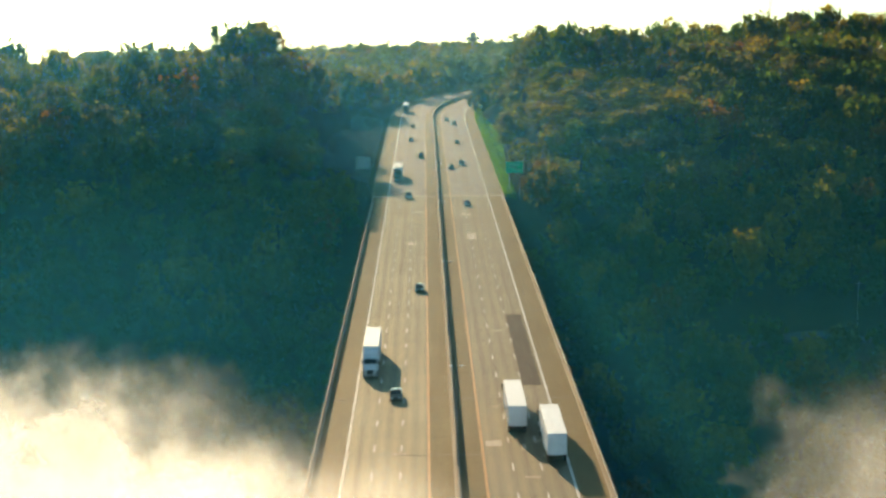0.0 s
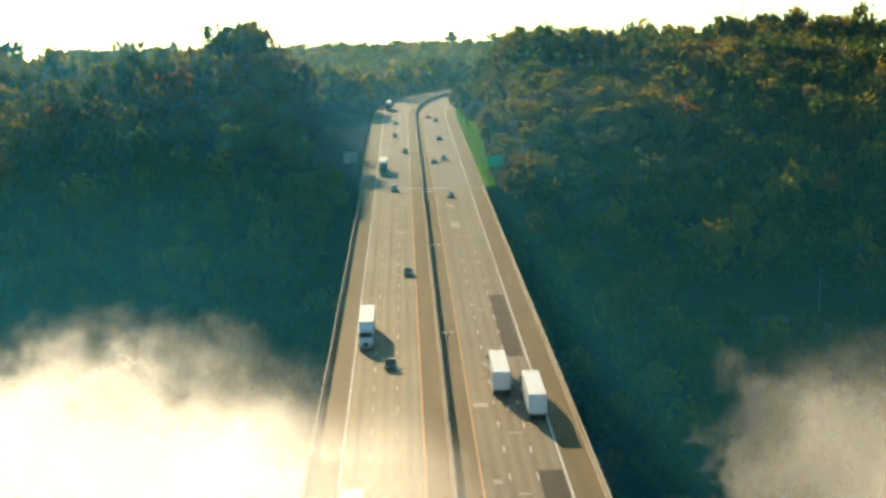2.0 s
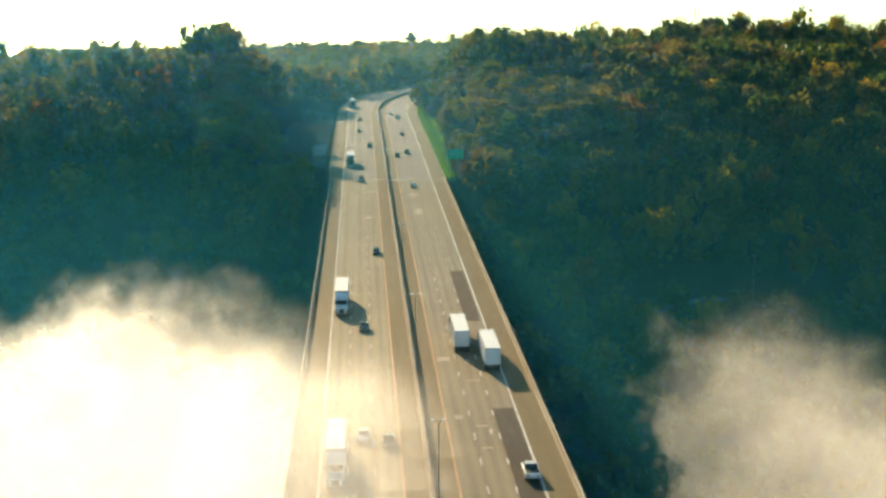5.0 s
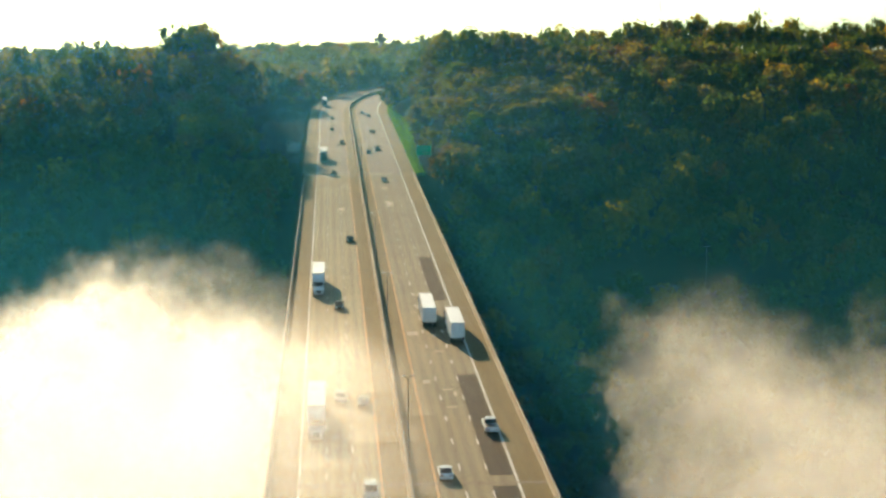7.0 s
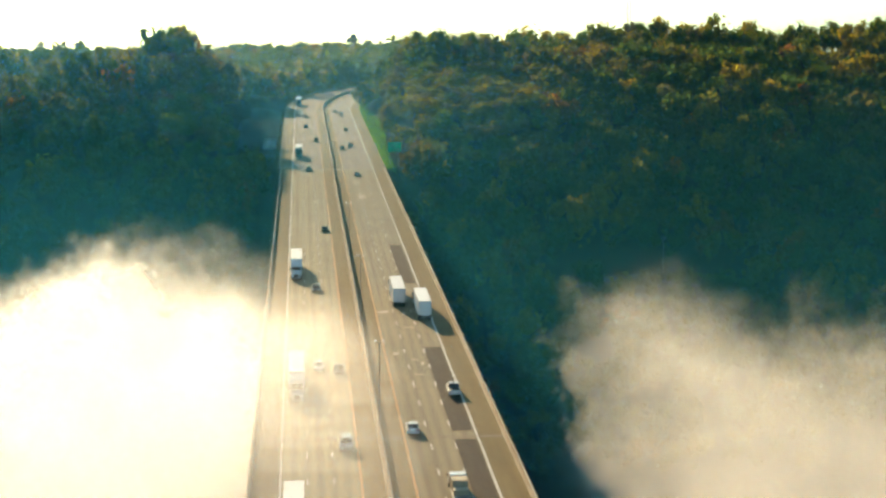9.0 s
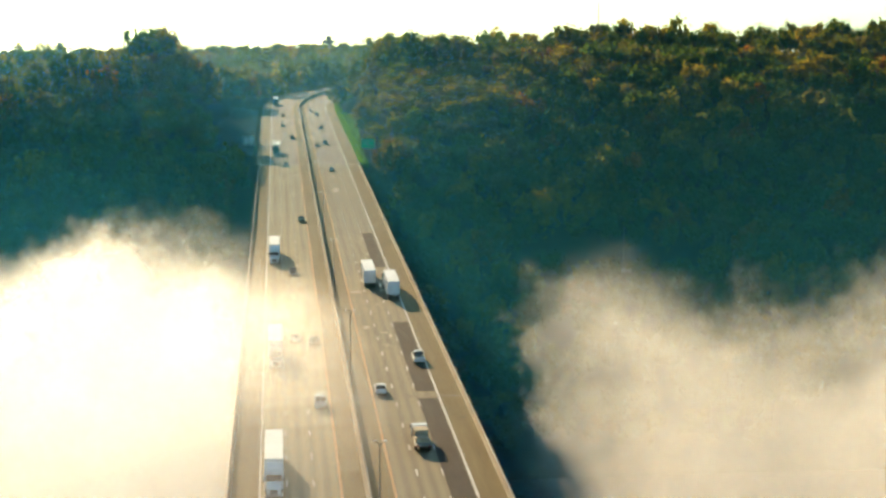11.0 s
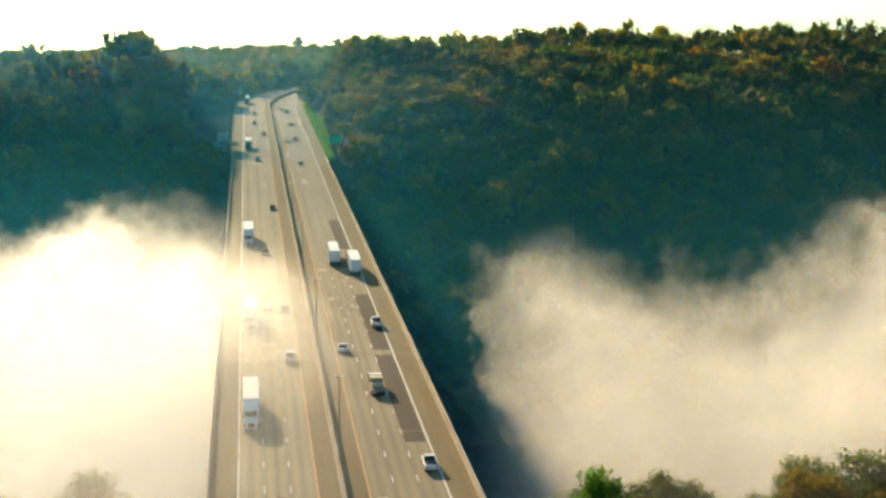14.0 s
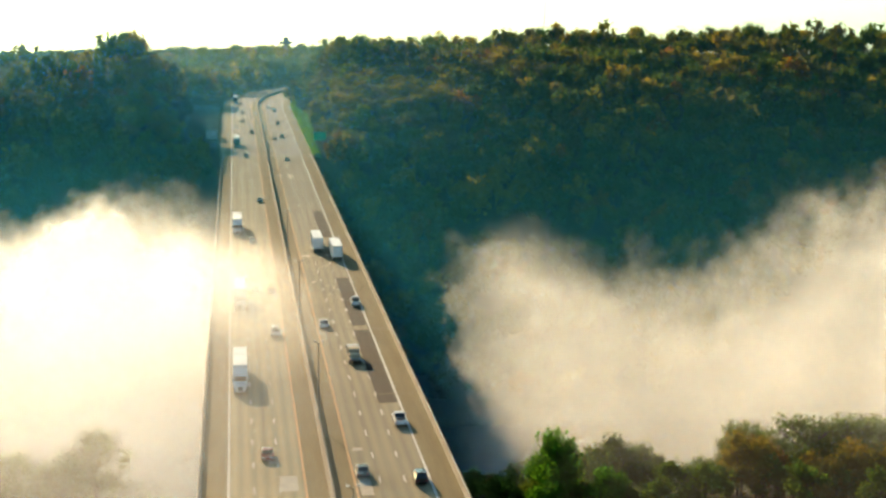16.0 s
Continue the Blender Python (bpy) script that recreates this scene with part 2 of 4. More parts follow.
def land(x, y):
    """Height of the bare ground."""
    x, y = np.asarray(x, float), np.asarray(y, float)
    yr = y - np.clip(x - 100, 0, 400) * 0.13
    right = np.interp(np.where(y > 260, yr, y), RIGHT_Y, RIGHT_Z)
    left = np.interp(y, LEFT_Y, LEFT_Z)
    right = right + 5 * step(90, 180, x) * step(540, 640, y) + 4 * np.exp(-((x - 54) / 20) ** 2 - ((y - 600) / 45) ** 2)
    left = left + 17 * np.maximum(0, 1 - np.abs(x + 63.5) / np.where(x < -63.5, 25, 29)) * np.exp(-((y - 560) / 40) ** 2)
    left = left - 13 * step(-60, -34, x) * step(380, 440, y) * (1 - step(690, 760, y))
    left = left + 13 * np.exp(-((x + 190) / 48) ** 2 - ((y - 665) / 60) ** 2)
    k = step(-25, 25, x)
    z = left * (1 - k) + right * k
    rough = 2.2 * np.sin(x * 0.045 + 1.3 * np.sin(y * 0.021)) * np.cos(y * 0.037 + 0.8 * np.sin(x * 0.03)) + 1.1 * np.sin(x * 0.11 + y * 0.07)
    z = z + np.where(z > RIVER + 3, rough, 0) * step(30, 70, abs(x))
    z = z + np.where(y > 1100, 7 * np.sin(x * 0.006 + 1) * np.sin(y * 0.004), 0) - np.maximum(y - 900, 0) * 0.018 - np.maximum(y - 2200, 0) * 0.06
    # the road's cut and the fill behind the abutment
    off = x - road_x(y)
    beside = step(21.5, np.where(off > 0, 45, 36), abs(off))
    cut = -0.9 * (1 - beside) + np.where(beside > 0, z * beside, 0)
    fill = step(END - 40, END - 1, y)
    z = np.where(y > END - 40, z * (1 - fill) + cut * fill, z)
    under = (1 - step(22, 34, abs(x))) * (y < END - 1)
    z = np.where(under > 0, z * (1 - under) + np.minimum(z, -4.5 - (END - y) * 0.35) * under, z)
    near = (1 - step(22, 30, abs(x))) * step(-20, -60, y)
    return z * (1 - near) + np.minimum(z, -3.2) * near


def graded(lo, hi, fine_lo, fine_hi, fine, coarse):
    a = np.arange(fine_lo, fine_hi + 0.01, fine)
    grow = [fine_hi]
    while grow[-1] < hi:
        grow.append(grow[-1] + min(coarse, fine + (grow[-1] - fine_hi) * 0.12 + 2))
    drop = [fine_lo]
    while drop[-1] > lo:
        drop.append(drop[-1] - min(coarse, fine + (fine_lo - drop[-1]) * 0.12 + 2))
    return np.concatenate([drop[:0:-1], a, grow[1:]])


def build_ground():
    xs, ys = graded(-4200, 4200, -150, 250, 5.0, 260), graded(-1500, 4800, -80, 860, 5.0, 260)
    gx, gy = np.meshgrid(xs, ys)
    v = np.stack([gx, gy, land(gx, gy)], -1).reshape(-1, 3)
    w = len(xs)
    i = (np.arange(len(ys) - 1)[:, None] * w + np.arange(w - 1)[None]).ravel()
    tris = np.concatenate([np.stack([i, i + 1, i + w + 1], 1), np.stack([i, i + w + 1, i + w], 1)])
    return tagged(new("ground", array_mesh("ground", v, tris, M_EARTH, True)), "wooded valley sides of dark leaf-strewn earth", "ground", kind="structure")


build_ground()
part("water", boxes((-900, 900, 195, 300, RIVER - 2, RIVER)), M_WATER)
tagged(bpy.data.objects["water"], "dark green river water under the mist", "water", kind="structure")

# ---- bridge ----
HALF = 18.6
bridge = tagged(new("bridge"), "long concrete highway bridge deck on steel girders and tall piers", "bridge", kind="structure")


def build_bridge():
    lanes = [("left_lanes", -14.54, -3.57, M_LANES_L), ("right_lanes", 3.57, 14.54, M_LANES_R)]
    part("deck_slab", boxes((-HALF - 0.2, HALF + 0.2, START, END, -0.45, -0.02)), M_BARRIER, bridge)
    for name, a, b, m in lanes:
        part(name, boxes((a, b, START, END, -0.02, 0.0)), m, bridge)
    for a, b in ((-HALF, -14.54), (-3.57, 3.57), (14.54, HALF)):
        part("shoulder", boxes((a, b, START, END, -0.02, 0.0)), M_SHOULDER, bridge, "brown stained concrete shoulder")
    for x in (-15, -9, -3, 3, 9, 15):
        part("girder", boxes((x - 0.4, x + 0.4, START, END, -3.2, -3.1), (x - 0.05, x + 0.05, START, END, -3.1, -0.5), (x - 0.4, x + 0.4, START, END, -0.55, -0.45)), M_STEEL, bridge, "dark steel girder")
    for y in (-60, 40, 140, 240, 340, 420):
        foot = float(land(0, y)) - 3
        for x in (-11, 11):
            bm = prism([(-2.6, foot), (2.6, foot), (1.8, -5.0), (-1.8, -5.0)], x - 1.6, x + 1.6, "x")
            bmesh.ops.translate(bm, verts=bm.verts, vec=(0, y, 0))
            part("pier", bm, M_BARRIER, bridge)
        part("pier_cap", boxes((-17, 17, y - 1.6, y + 1.6, -5.0, -3.2), bevel=0.2), M_BARRIER, bridge)
    # parapets: safety shape, leaning back to the top
    shape = [(0.0, 0.0), (0.0, 0.08), (0.14, 0.32), (0.20, 1.0), (0.46, 1.0), (0.5, 0.0)]
    for side in (-1, 1):
        part("parapet", prism([(side * (HALF - 0.2 + u), z + 0.004) for u, z in shape], START, END, "y"), M_BARRIER, bridge, "weathered concrete parapet")
        bm = bmesh.new()
        rod(bm, (side * (HALF + 0.13), START, 1.18), (side * (HALF + 0.13), END, 1.18), 0.05, 0.05, 6)
        for y in range(int(START) + 2, int(END), 6):
            rod(bm, (side * (HALF + 0.13), y, 1.0), (side * (HALF + 0.13), y, 1.18), 0.03, 0.03, 5)
        part("top_rail", bm, M_STEEL, bridge, "thin steel rail")
    whole = [(-0.42, 0.0), (-0.40, 0.1), (-0.2, 0.4), (-0.13, 1.35), (0.13, 1.35), (0.2, 0.4), (0.40, 0.1), (0.42, 0.0)]
    part("median_barrier", prism([(u, z + 0.004) for u, z in whole], START, END, "y"), M_BARRIER, bridge, "stained concrete median barrier")
    for x, m in ((-14.54, M_WHITE), (14.54, M_WHITE), (-3.57, M_YELLOW), (3.57, M_YELLOW)):
        part("edge_line", boxes((x - 0.15, x + 0.15, START, END, 0.0, 0.008)), m, bridge, "worn yellow line" if m is M_YELLOW else "worn white line")
    # expansion joints across the deck
    for y, w, m in ((END - 0.6, 1.3, M_JOINT), (200, 0.25, M_SEAM), (228.5, 0.35, M_SEAM), (293, 0.3, M_SEAM), (345, 0.25, M_SEAM), (395, 0.3, M_SEAM), (113.8, 0.9, M_SEAM), (60, 0.25, M_SEAM), (-20, 0.3, M_SEAM)):
        for a, b in ((-HALF, -0.45), (0.45, HALF)):
            part("expansion_joint", boxes((a, b, y - w / 2, y + w / 2, 0.0, 0.012)), m, bridge)
    for y0, y1, x0, x1 in ((236, 289, 11.05, 14.0), (117, 172.6, 11.0, 14.2), (54, 112.5, 10.95, 14.2)):
        part("asphalt_patch", boxes((x0, x1, y0, y1, 0.0, 0.01)), M_PATCH, bridge, "dark fresh asphalt patch")
    # small pale concrete repairs
    rnd = random.Random(4)
    repairs = [(9.0, 275, 1.6, 0.5), (5.2, 205, 2.2, 2.6), (9.5, 190, 2.0, 0.5), (6.5, 224, 1.4, 0.4), (-7.5, 200.5, 2.0, 0.5), (12.5, 199, 2.0, 0.6), (9.2, 203, 0.6, 2.6), (11.5, 206, 1.8, 0.5),
               (7.6, 383, 2.2, 9), (-7.0, 372, 2.0, 3), (-5.5, 425, 1.8, 3), (7.2, 420, 2.5, 3), (-7.8, 22.5, 1.5, 3.5), (-5.9, 11, 2.6, 7), (5.0, 9, 1.8, 9), (5.2, 27, 1.6, 1.5), (8.6, 152, 1.5, 0.5), (9.8, 160, 0.5, 2.4),
               (8.7, 163, 1.6, 0.5), (-14.4, 201, 0.5, 2.6), (5.6, 168, 1.2, 2.0)]
    for x, y, w, d in repairs:
        part("concrete_repair", boxes((x - w / 2, x + w / 2, y - d / 2, y + d / 2, 0.0, 0.009 + 0.002 * rnd.random())), M_JOINT, bridge)
    mesh = part("lane_dash", boxes((-0.1, 0.1, -1.52, 1.52, 0.0, 0.008)), M_WHITE, bridge).data
    bpy.data.objects["lane_dash"].location = (-7.23, 191.1, 0)
    for x, phase in ((-10.88, 191.1), (-7.23, 191.1), (7.23, 182.1), (10.88, 182.1)):
        for k in range(-24, 22):
            y = phase + 12.19 * k
            if y < END - 3 and (x, y) != (-7.23, 191.1):
                ob = new("lane_dash", mesh)
                ob.parent, ob.location = bridge, (x, y, 0)


build_bridge()

# ---- the road beyond the bridge ----
road = tagged(new("road"), "six-lane concrete highway bending out of sight through the cut", "road", kind="structure")


def build_road():
    path = []
    for y in np.arange(END + 0.05, 1000, 7.0):
        x, slope = float(road_x(y)), float(road_x(y + 1) - road_x(y))
        n = math.hypot(1, slope)
        path.append((x, float(y), 1 / n, -slope / n))
    band = lambda name, a, b, z, m, th=0.02, label="": strip(name, path, a, b, z, m, road, th, label)
    band("roadbed", -19.6, 19.6, -0.02, M_SHOULDER, 1.2, "brown shoulder and road base")
    band("left_lanes", -14.54, -3.57, 0.0, M_ASPHALT)
    band("right_lanes", 3.57, 14.54, 0.0, M_ASPHALT)
    for x, m in ((-14.54, M_WHITE), (14.54, M_WHITE), (-3.57, M_YELLOW), (3.57, M_YELLOW)):
        band("edge_line", x - 0.15, x + 0.15, 0.012, m, 0.01)
    band("median_barrier", -0.3, 0.3, 1.35, M_BARRIER, 1.36, "dark concrete median barrier")
    band("guard_rail", -19.4, -19.3, 0.8, M_STEEL, 0.3, "steel guard rail")
    bm = bmesh.new()
    for x in (-10.88, -7.23, 7.23, 10.88):
        for k in range(26):
            y = END + 8 + 12.19 * k
            c = x + float(road_x(y))
            bmesh.ops.create_cube(bm, size=1, matrix=Matrix.Translation((c, y, 0.008)) @ Matrix.Diagonal((0.15, 3.05, 0.012, 1)))
    tagged(part("lane_dashes", bm, M_WHITE, road), "worn white lane dashes", kind="stuff")


build_road()


def build_verge():
    """The grass strip and the rock cuts beside the road."""
    bm = bmesh.new()
    rows = []
    for y in np.arange(END + 2, 860, 5.0):
        c = float(road_x(y))
        wide = 5.0 + 1.5 * math.sin(y * 0.021 + 1)
        row = []
        for k in range(6):
            u = 19.4 + wide * k / 5
            row.append(bm.verts.new((c + u, y, max(float(land(c + u, y)) + 0.3, -0.12 + 0.09 * k))))
        row += [bm.verts.new((v.co.x, y, v.co.z - 1.6)) for v in (row[-1], row[0])]
        rows.append(row)
    for a, b in zip(rows, rows[1:]):
        for i in range(8):
            bm.faces.new((a[i], a[(i + 1) % 8], b[(i + 1) % 8], b[i]))
    bm.faces.new(rows[0])
    bm.faces.new(rows[-1][::-1])
    bmesh.ops.recalc_face_normals(bm, faces=bm.faces[:])
    tagged(part("grass_verge", bm, M_GRASS), "bright green mown grass verge beside the highway", "grass", kind="structure")
    g = np.random.default_rng(5)
    m = 9000
    y = g.uniform(END + 3, 780, m)
    c = road_x(y) + 19.5 + (4.9 + 1.5 * np.sin(y * 0.021 + 1)) * g.random(m)
    p = np.stack([c, y, np.maximum(land(c, y) + 0.3, -0.05)], 1)
    a, h = g.uniform(0, math.pi, m), g.uniform(0.25, 0.6, m)
    u = np.stack([np.cos(a), np.sin(a), 0 * a], 1) * 0.22
    tip = np.stack([g.normal(0, 0.1, m), g.normal(0, 0.1, m), h], 1)
    v = np.stack([p - u, p + u, p + tip], 1).reshape(-1, 3)
    tagged(new("grass_tufts", array_mesh("grass_tufts", v, np.arange(3 * m).reshape(-1, 3), F_VERGE)), "sunlit bright green grass tufts on the verge", "grass", kind="stuff")
    for name, side, y0, y1, u0, u1 in (("rock_cut", 1, 505, 590, 26, 36), ("rock_cut", -1, 496, 730, 21.5, 37)):
        bm = bmesh.new()
        rows = []
        for y in np.arange(y0, y1, 3.0):
            c = float(road_x(y))
            row = []
            for k in range(9):
                u = u0 + (u1 - u0) * k / 8
                step_out = noise.noise((y * 0.12, k * 0.9, side)) * 0.9
                row.append(bm.verts.new((c + side * u, y, float(land(c + side * u, y)) + 0.5 + 0.8 * step_out)))
            rows.append(row)
        for a, b in zip(rows, rows[1:]):
            for i in range(8):
                bm.faces.new((a[i], a[i + 1], b[i + 1], b[i]))
        bmesh.ops.solidify(bm, geom=bm.faces[:], thickness=1.5)
        bmesh.ops.recalc_face_normals(bm, faces=bm.faces[:])
        tagged(part(name, bm, M_ROCK), "grey limestone rock cut beside the highway", "rock face", kind="structure")


build_verge()

# ---- lamps and signs ----
M_POLE = plain("galvanised_pole", (0.22, 0.20, 0.17), 0.6, 0.2)
M_LENS = plain("lamp_housing", (0.7, 0.7, 0.68), 0.4)
M_SIGN = plain("green_sign_face", (0.0, 0.62, 0.27), 0.4)
M_SIGN_BAR = plain("pale_lettering", (0.25, 0.55, 0.42), 0.4)
M_SIGN_BACK = plain("bare_aluminium", (0.62, 0.65, 0.66), 0.5, 0.1)


def light_pole():
    ob = new("light_pole")
    bm = bmesh.new()
    rod(bm, (0, 0, 0), (0, 0, 12.6), 0.1, 0.06, 8)
    part("pole", bm, M_POLE, ob)
    bm = bmesh.new()
    rod(bm, (0, 0, 12.4), (0.5, 0, 12.9), 0.03, 0.025, 6)
    rod(bm, (0, 0, 12.4), (-0.5, 0, 12.9), 0.03, 0.025, 6)
    part("arm", bm, M_POLE, ob)
    for s in (-1, 1):
        part("lamp_head", boxes((min(s * 0.4, s * 0.85), max(s * 0.4, s * 0.85), -0.14, 0.14, 12.88, 13.0), bevel=0.04), M_LENS, ob, "pale lamp head")
    return tagged(ob, "slim galvanised light pole standing on the median barrier", "light pole", "light poles on the median")


first = light_pole()
first.matrix_basis = pose(0, 191, 1.35)
for y in (-35, 40, 116, 266, 341, 416):
    copy_thing(first, pose(0, y, 1.35))


def road_sign(x, y, w, h, foot, base, green):
    ob = new("road_sign")
    ob.location = (x, y, foot)
    part("panel", boxes((-w / 2, w / 2, -0.04, 0.04, base, base + h), bevel=0.02), M_SIGN if green else M_SIGN_BACK, ob)
    for px in (-w * 0.32, w * 0.32):
        part("post", boxes((px - 0.1, px + 0.1, 0.05, 0.25, -0.5, base + h * 0.9)), M_POLE, ob, "steel post")
    if green:
        for k, (a, b) in enumerate(((-0.38, 0.3), (-0.38, 0.1), (-0.1, 0.38))):
            z = base + h * (0.72 - 0.25 * k)
            part("lettering", boxes((a * w, b * w, -0.052, -0.041, z, z + h * 0.1)), M_SIGN_BAR, ob, "pale bar of lettering")
    else:
        for k in range(5):
            u = w * (-0.42 + 0.21 * k)
            part("stiffener", boxes((u - 0.1, u + 0.1, -0.16, -0.041, base + 0.1, base + h - 0.1)), M_POLE, ob)
    return ob


tagged(road_sign(22.9, 466, 4.9, 3.4, float(land(22.9, 466)), 6.5, True), "large green highway sign on two steel posts", "road sign")
tagged(road_sign(-23.2, 494, 4.6, 3.8, float(land(-23.2, 494)), 4.6, False), "bare aluminium back of a highway sign on posts", "road sign")


# ---- far landmarks ----
def control_tower():
    ob = new("tower")
    ob.location = (58, 2000, float(land(58, 2000)) - 7)

    bm = bmesh.new()
    rod(bm, (0, 0, -1), (0, 0, 26), 2.4, 1.9, 12)
    part("stem", bm, M_BARRIER, ob)
    bm = bmesh.new()
    for z0, z1, a, b in ((24, 27, 2.0, 9.5), (27, 29.5, 9.5, 9.5), (29.5, 30.5, 9.5, 5.0)):
        rod(bm, (0, 0, z0), (0, 0, z1), a, b, 16)
    part("deck_ring", bm, M_STEEL, ob)
    bm = bmesh.new()
    for z0, z1, a, b in ((30.4, 31.5, 3.5, 4.2), (31.5, 35, 4.2, 4.4), (35, 36, 4.4, 3.2)):
        rod(bm, (0, 0, z0), (0, 0, z1), a, b, 14)
    part("tank", bm, M_STEEL, ob)
    return tagged(ob, "dark flat tank on a thick stem above far woods", "tower")


control_tower()


def mast():
    ob = new("lattice_mast")
    x, y = 323, 1500
    ob.location = (x, y, float(land(x, y)))
    for sx, sy in ((-1, -1), (1, -1), (0, 1)):
        bm = bmesh.new()
        rod(bm, (sx * 3.2, sy * 3.2, 0), (sx * 1.0, sy * 1.0, 110), 0.22, 0.16, 5)
        part("leg", bm, M_RED, ob)
    bm = bmesh.new()
    c = [(-1, -1), (1, -1), (0, 1)]
    for k in range(22):
        z, r = k * 5.0, 3.2 - 2.2 * k * 5 / 110
        for i in range(3):
            a, b = c[i], c[(i + 1) % 3]
            rod(bm, (a[0] * r, a[1] * r, z), (b[0] * r, b[1] * r, z + 5), 0.1, 0.1, 4)
            rod(bm, (a[0] * r, a[1] * r, z), (b[0] * r, b[1] * r, z), 0.09, 0.09, 4)
    part("bracing", bm, M_RED, ob)
    return tagged(ob, "thin red and white lattice radio mast above the ridge", "radio mast")


def far_building():
    """A long pale two-winged block on the plateau."""
    x, y = 37, 1450
    ob = new("building")
    ob.location = (x, y, float(land(x, y)))
    wall = part("wall", boxes((-10, 10, -5, 5, -1, 14), (-15, -10, -4, 6, -1, 11)), M_LENS, ob)
    part("roof", boxes((-10.4, 10.4, -5.4, 5.4, 14, 14.6), (-15.4, -10.4, -4.4, 6.4, 11, 11.5)), M_STEEL, ob)
    for f in range(4):
        for k in range(9):
            part("window", boxes((-9.2 + 2.1 * k, -8.0 + 2.1 * k, -5.06, -4.95, 1.2 + 3.3 * f, 3.0 + 3.3 * f)), M_PANE, wall)
    tagged(ob, "long pale building with a flat roof among far trees", "building")


def silo():
    ob = new("silo")
    x, y = -199, 700
    ob.location = (x, y, float(land(x, y)))
    bm = rod(bmesh.new(), (0, 0, -1), (0, 0, 12), 1.6, 1.6, 14)
    part("shaft", bm, M_STEEL, ob)
    bm = bmesh.new()
    bmesh.ops.create_uvsphere(bm, u_segments=14, v_segments=6, radius=1.6, matrix=Matrix.Translation((0, 0, 12)) @ Matrix.Diagonal((1, 1, 0.6, 1)))
    part("cap", bm, M_STEEL, ob)
    tagged(ob, "dark round farm silo on the hilltop meadow", "silo")


def utility_pole():
    ob = new("utility_pole")
    x, y = 112, 413
    ob.location = (x, y, float(land(x, y)))
    part("pole", rod(bmesh.new(), (0, 0, -1), (0, 0, 13), 0.17, 0.11, 8), M_POLE, ob)
    part("crossarm", boxes((-1.2, 1.2, -0.08, 0.08, 12.2, 12.4)), M_POLE, ob)
    for k in (-1.0, 0.0, 1.0):
        part("insulator", rod(bmesh.new(), (k, 0, 12.4), (k, 0, 12.65), 0.06, 0.04, 6), M_STEEL, ob)
    tagged(ob, "pale utility pole beside a track on the wooded slope", "utility pole")


def draped(name, x0, x1, y_of, half, material, label, category):
    """A band of ground cover that follows the land, with a skirt below."""
    bm = bmesh.new()
    rows = []
    for x in np.linspace(x0, x1, 40):
        c = y_of(x)
        us = np.linspace(c - half, c + half, 7)
        row = [bm.verts.new((x, u, float(land(x, u)) + 0.35)) for u in us]
        row += [bm.verts.new((v.co.x, v.co.y, v.co.z - 1.5)) for v in (row[-1], row[0])]
        rows.append(row)
    for a, b in zip(rows, rows[1:]):
        for i in range(9):
            bm.faces.new((a[i], a[(i + 1) % 9], b[(i + 1) % 9], b[i]))
    bm.faces.new(rows[0])
    bm.faces.new(rows[-1][::-1])
    bmesh.ops.recalc_face_normals(bm, faces=bm.faces[:])
    tagged(part(name, bm, material), label, category, kind="structure")


M_PANE = plain("far_window", (0.05, 0.06, 0.07), 0.2)
far_building()
silo()
utility_pole()
draped("track", 62, 140, lambda x: 400 + (x - 62) * 0.14, 1.4, M_ROCK, "narrow grey gravel track across the wooded slope", "track")
draped("meadow", -235, -150, lambda x: 655 + (x + 190) * 0.1, 38, M_MEADOW, "dry pale green hilltop meadow", "meadow")
M_RED = plain("faded_mast_paint", (0.5, 0.22, 0.15), 0.6)
mast()

# ---- vehicles ----
M_TYRE = plain("tyre_rubber", (0.02, 0.02, 0.02), 0.9)
M_RIM = plain("alloy_rim", (0.35, 0.35, 0.36), 0.35, 0.8)
M_GLASS = plain("tinted_glass", (0.015, 0.02, 0.025), 0.06)
M_LIGHT = plain("headlight_lens", (0.75, 0.75, 0.72), 0.1)
M_TAIL = plain("tail_light", (0.35, 0.02, 0.015), 0.2)
M_TRAILER = plain("white_trailer_skin", (0.80, 0.79, 0.77), 0.45)
M_LOAD = plain("tan_crate", (0.42, 0.34, 0.22), 0.7)
M_DARKTRIM = plain("black_trim", (0.03, 0.03, 0.03), 0.6)
PAINT = {k: plain(k + "_car_paint", c, 0.25, m) for k, c, m in (("white", (0.75, 0.75, 0.73), 0.0), ("silver", (0.45, 0.46, 0.47), 0.5), ("black", (0.02, 0.02, 0.022), 0.0), ("grey", (0.12, 0.125, 0.13), 0.3), ("blue", (0.03, 0.06, 0.13), 0.2), ("red", (0.25, 0.02, 0.02), 0.1))}


def wheel(parent, x, y, r, w=0.24):
    bm = bmesh.new()
    rod(bm, (x - w / 2, y, r), (x + w / 2, y, r), r, r, 16)
    t = part("tyre", bm, M_TYRE, parent)
    bm = bmesh.new()
    rod(bm, (x - w / 2 - 0.012, y, r), (x + w / 2 + 0.012, y, r), r * 0.6, r * 0.6, 12)
    part("rim", bm, M_RIM, t)


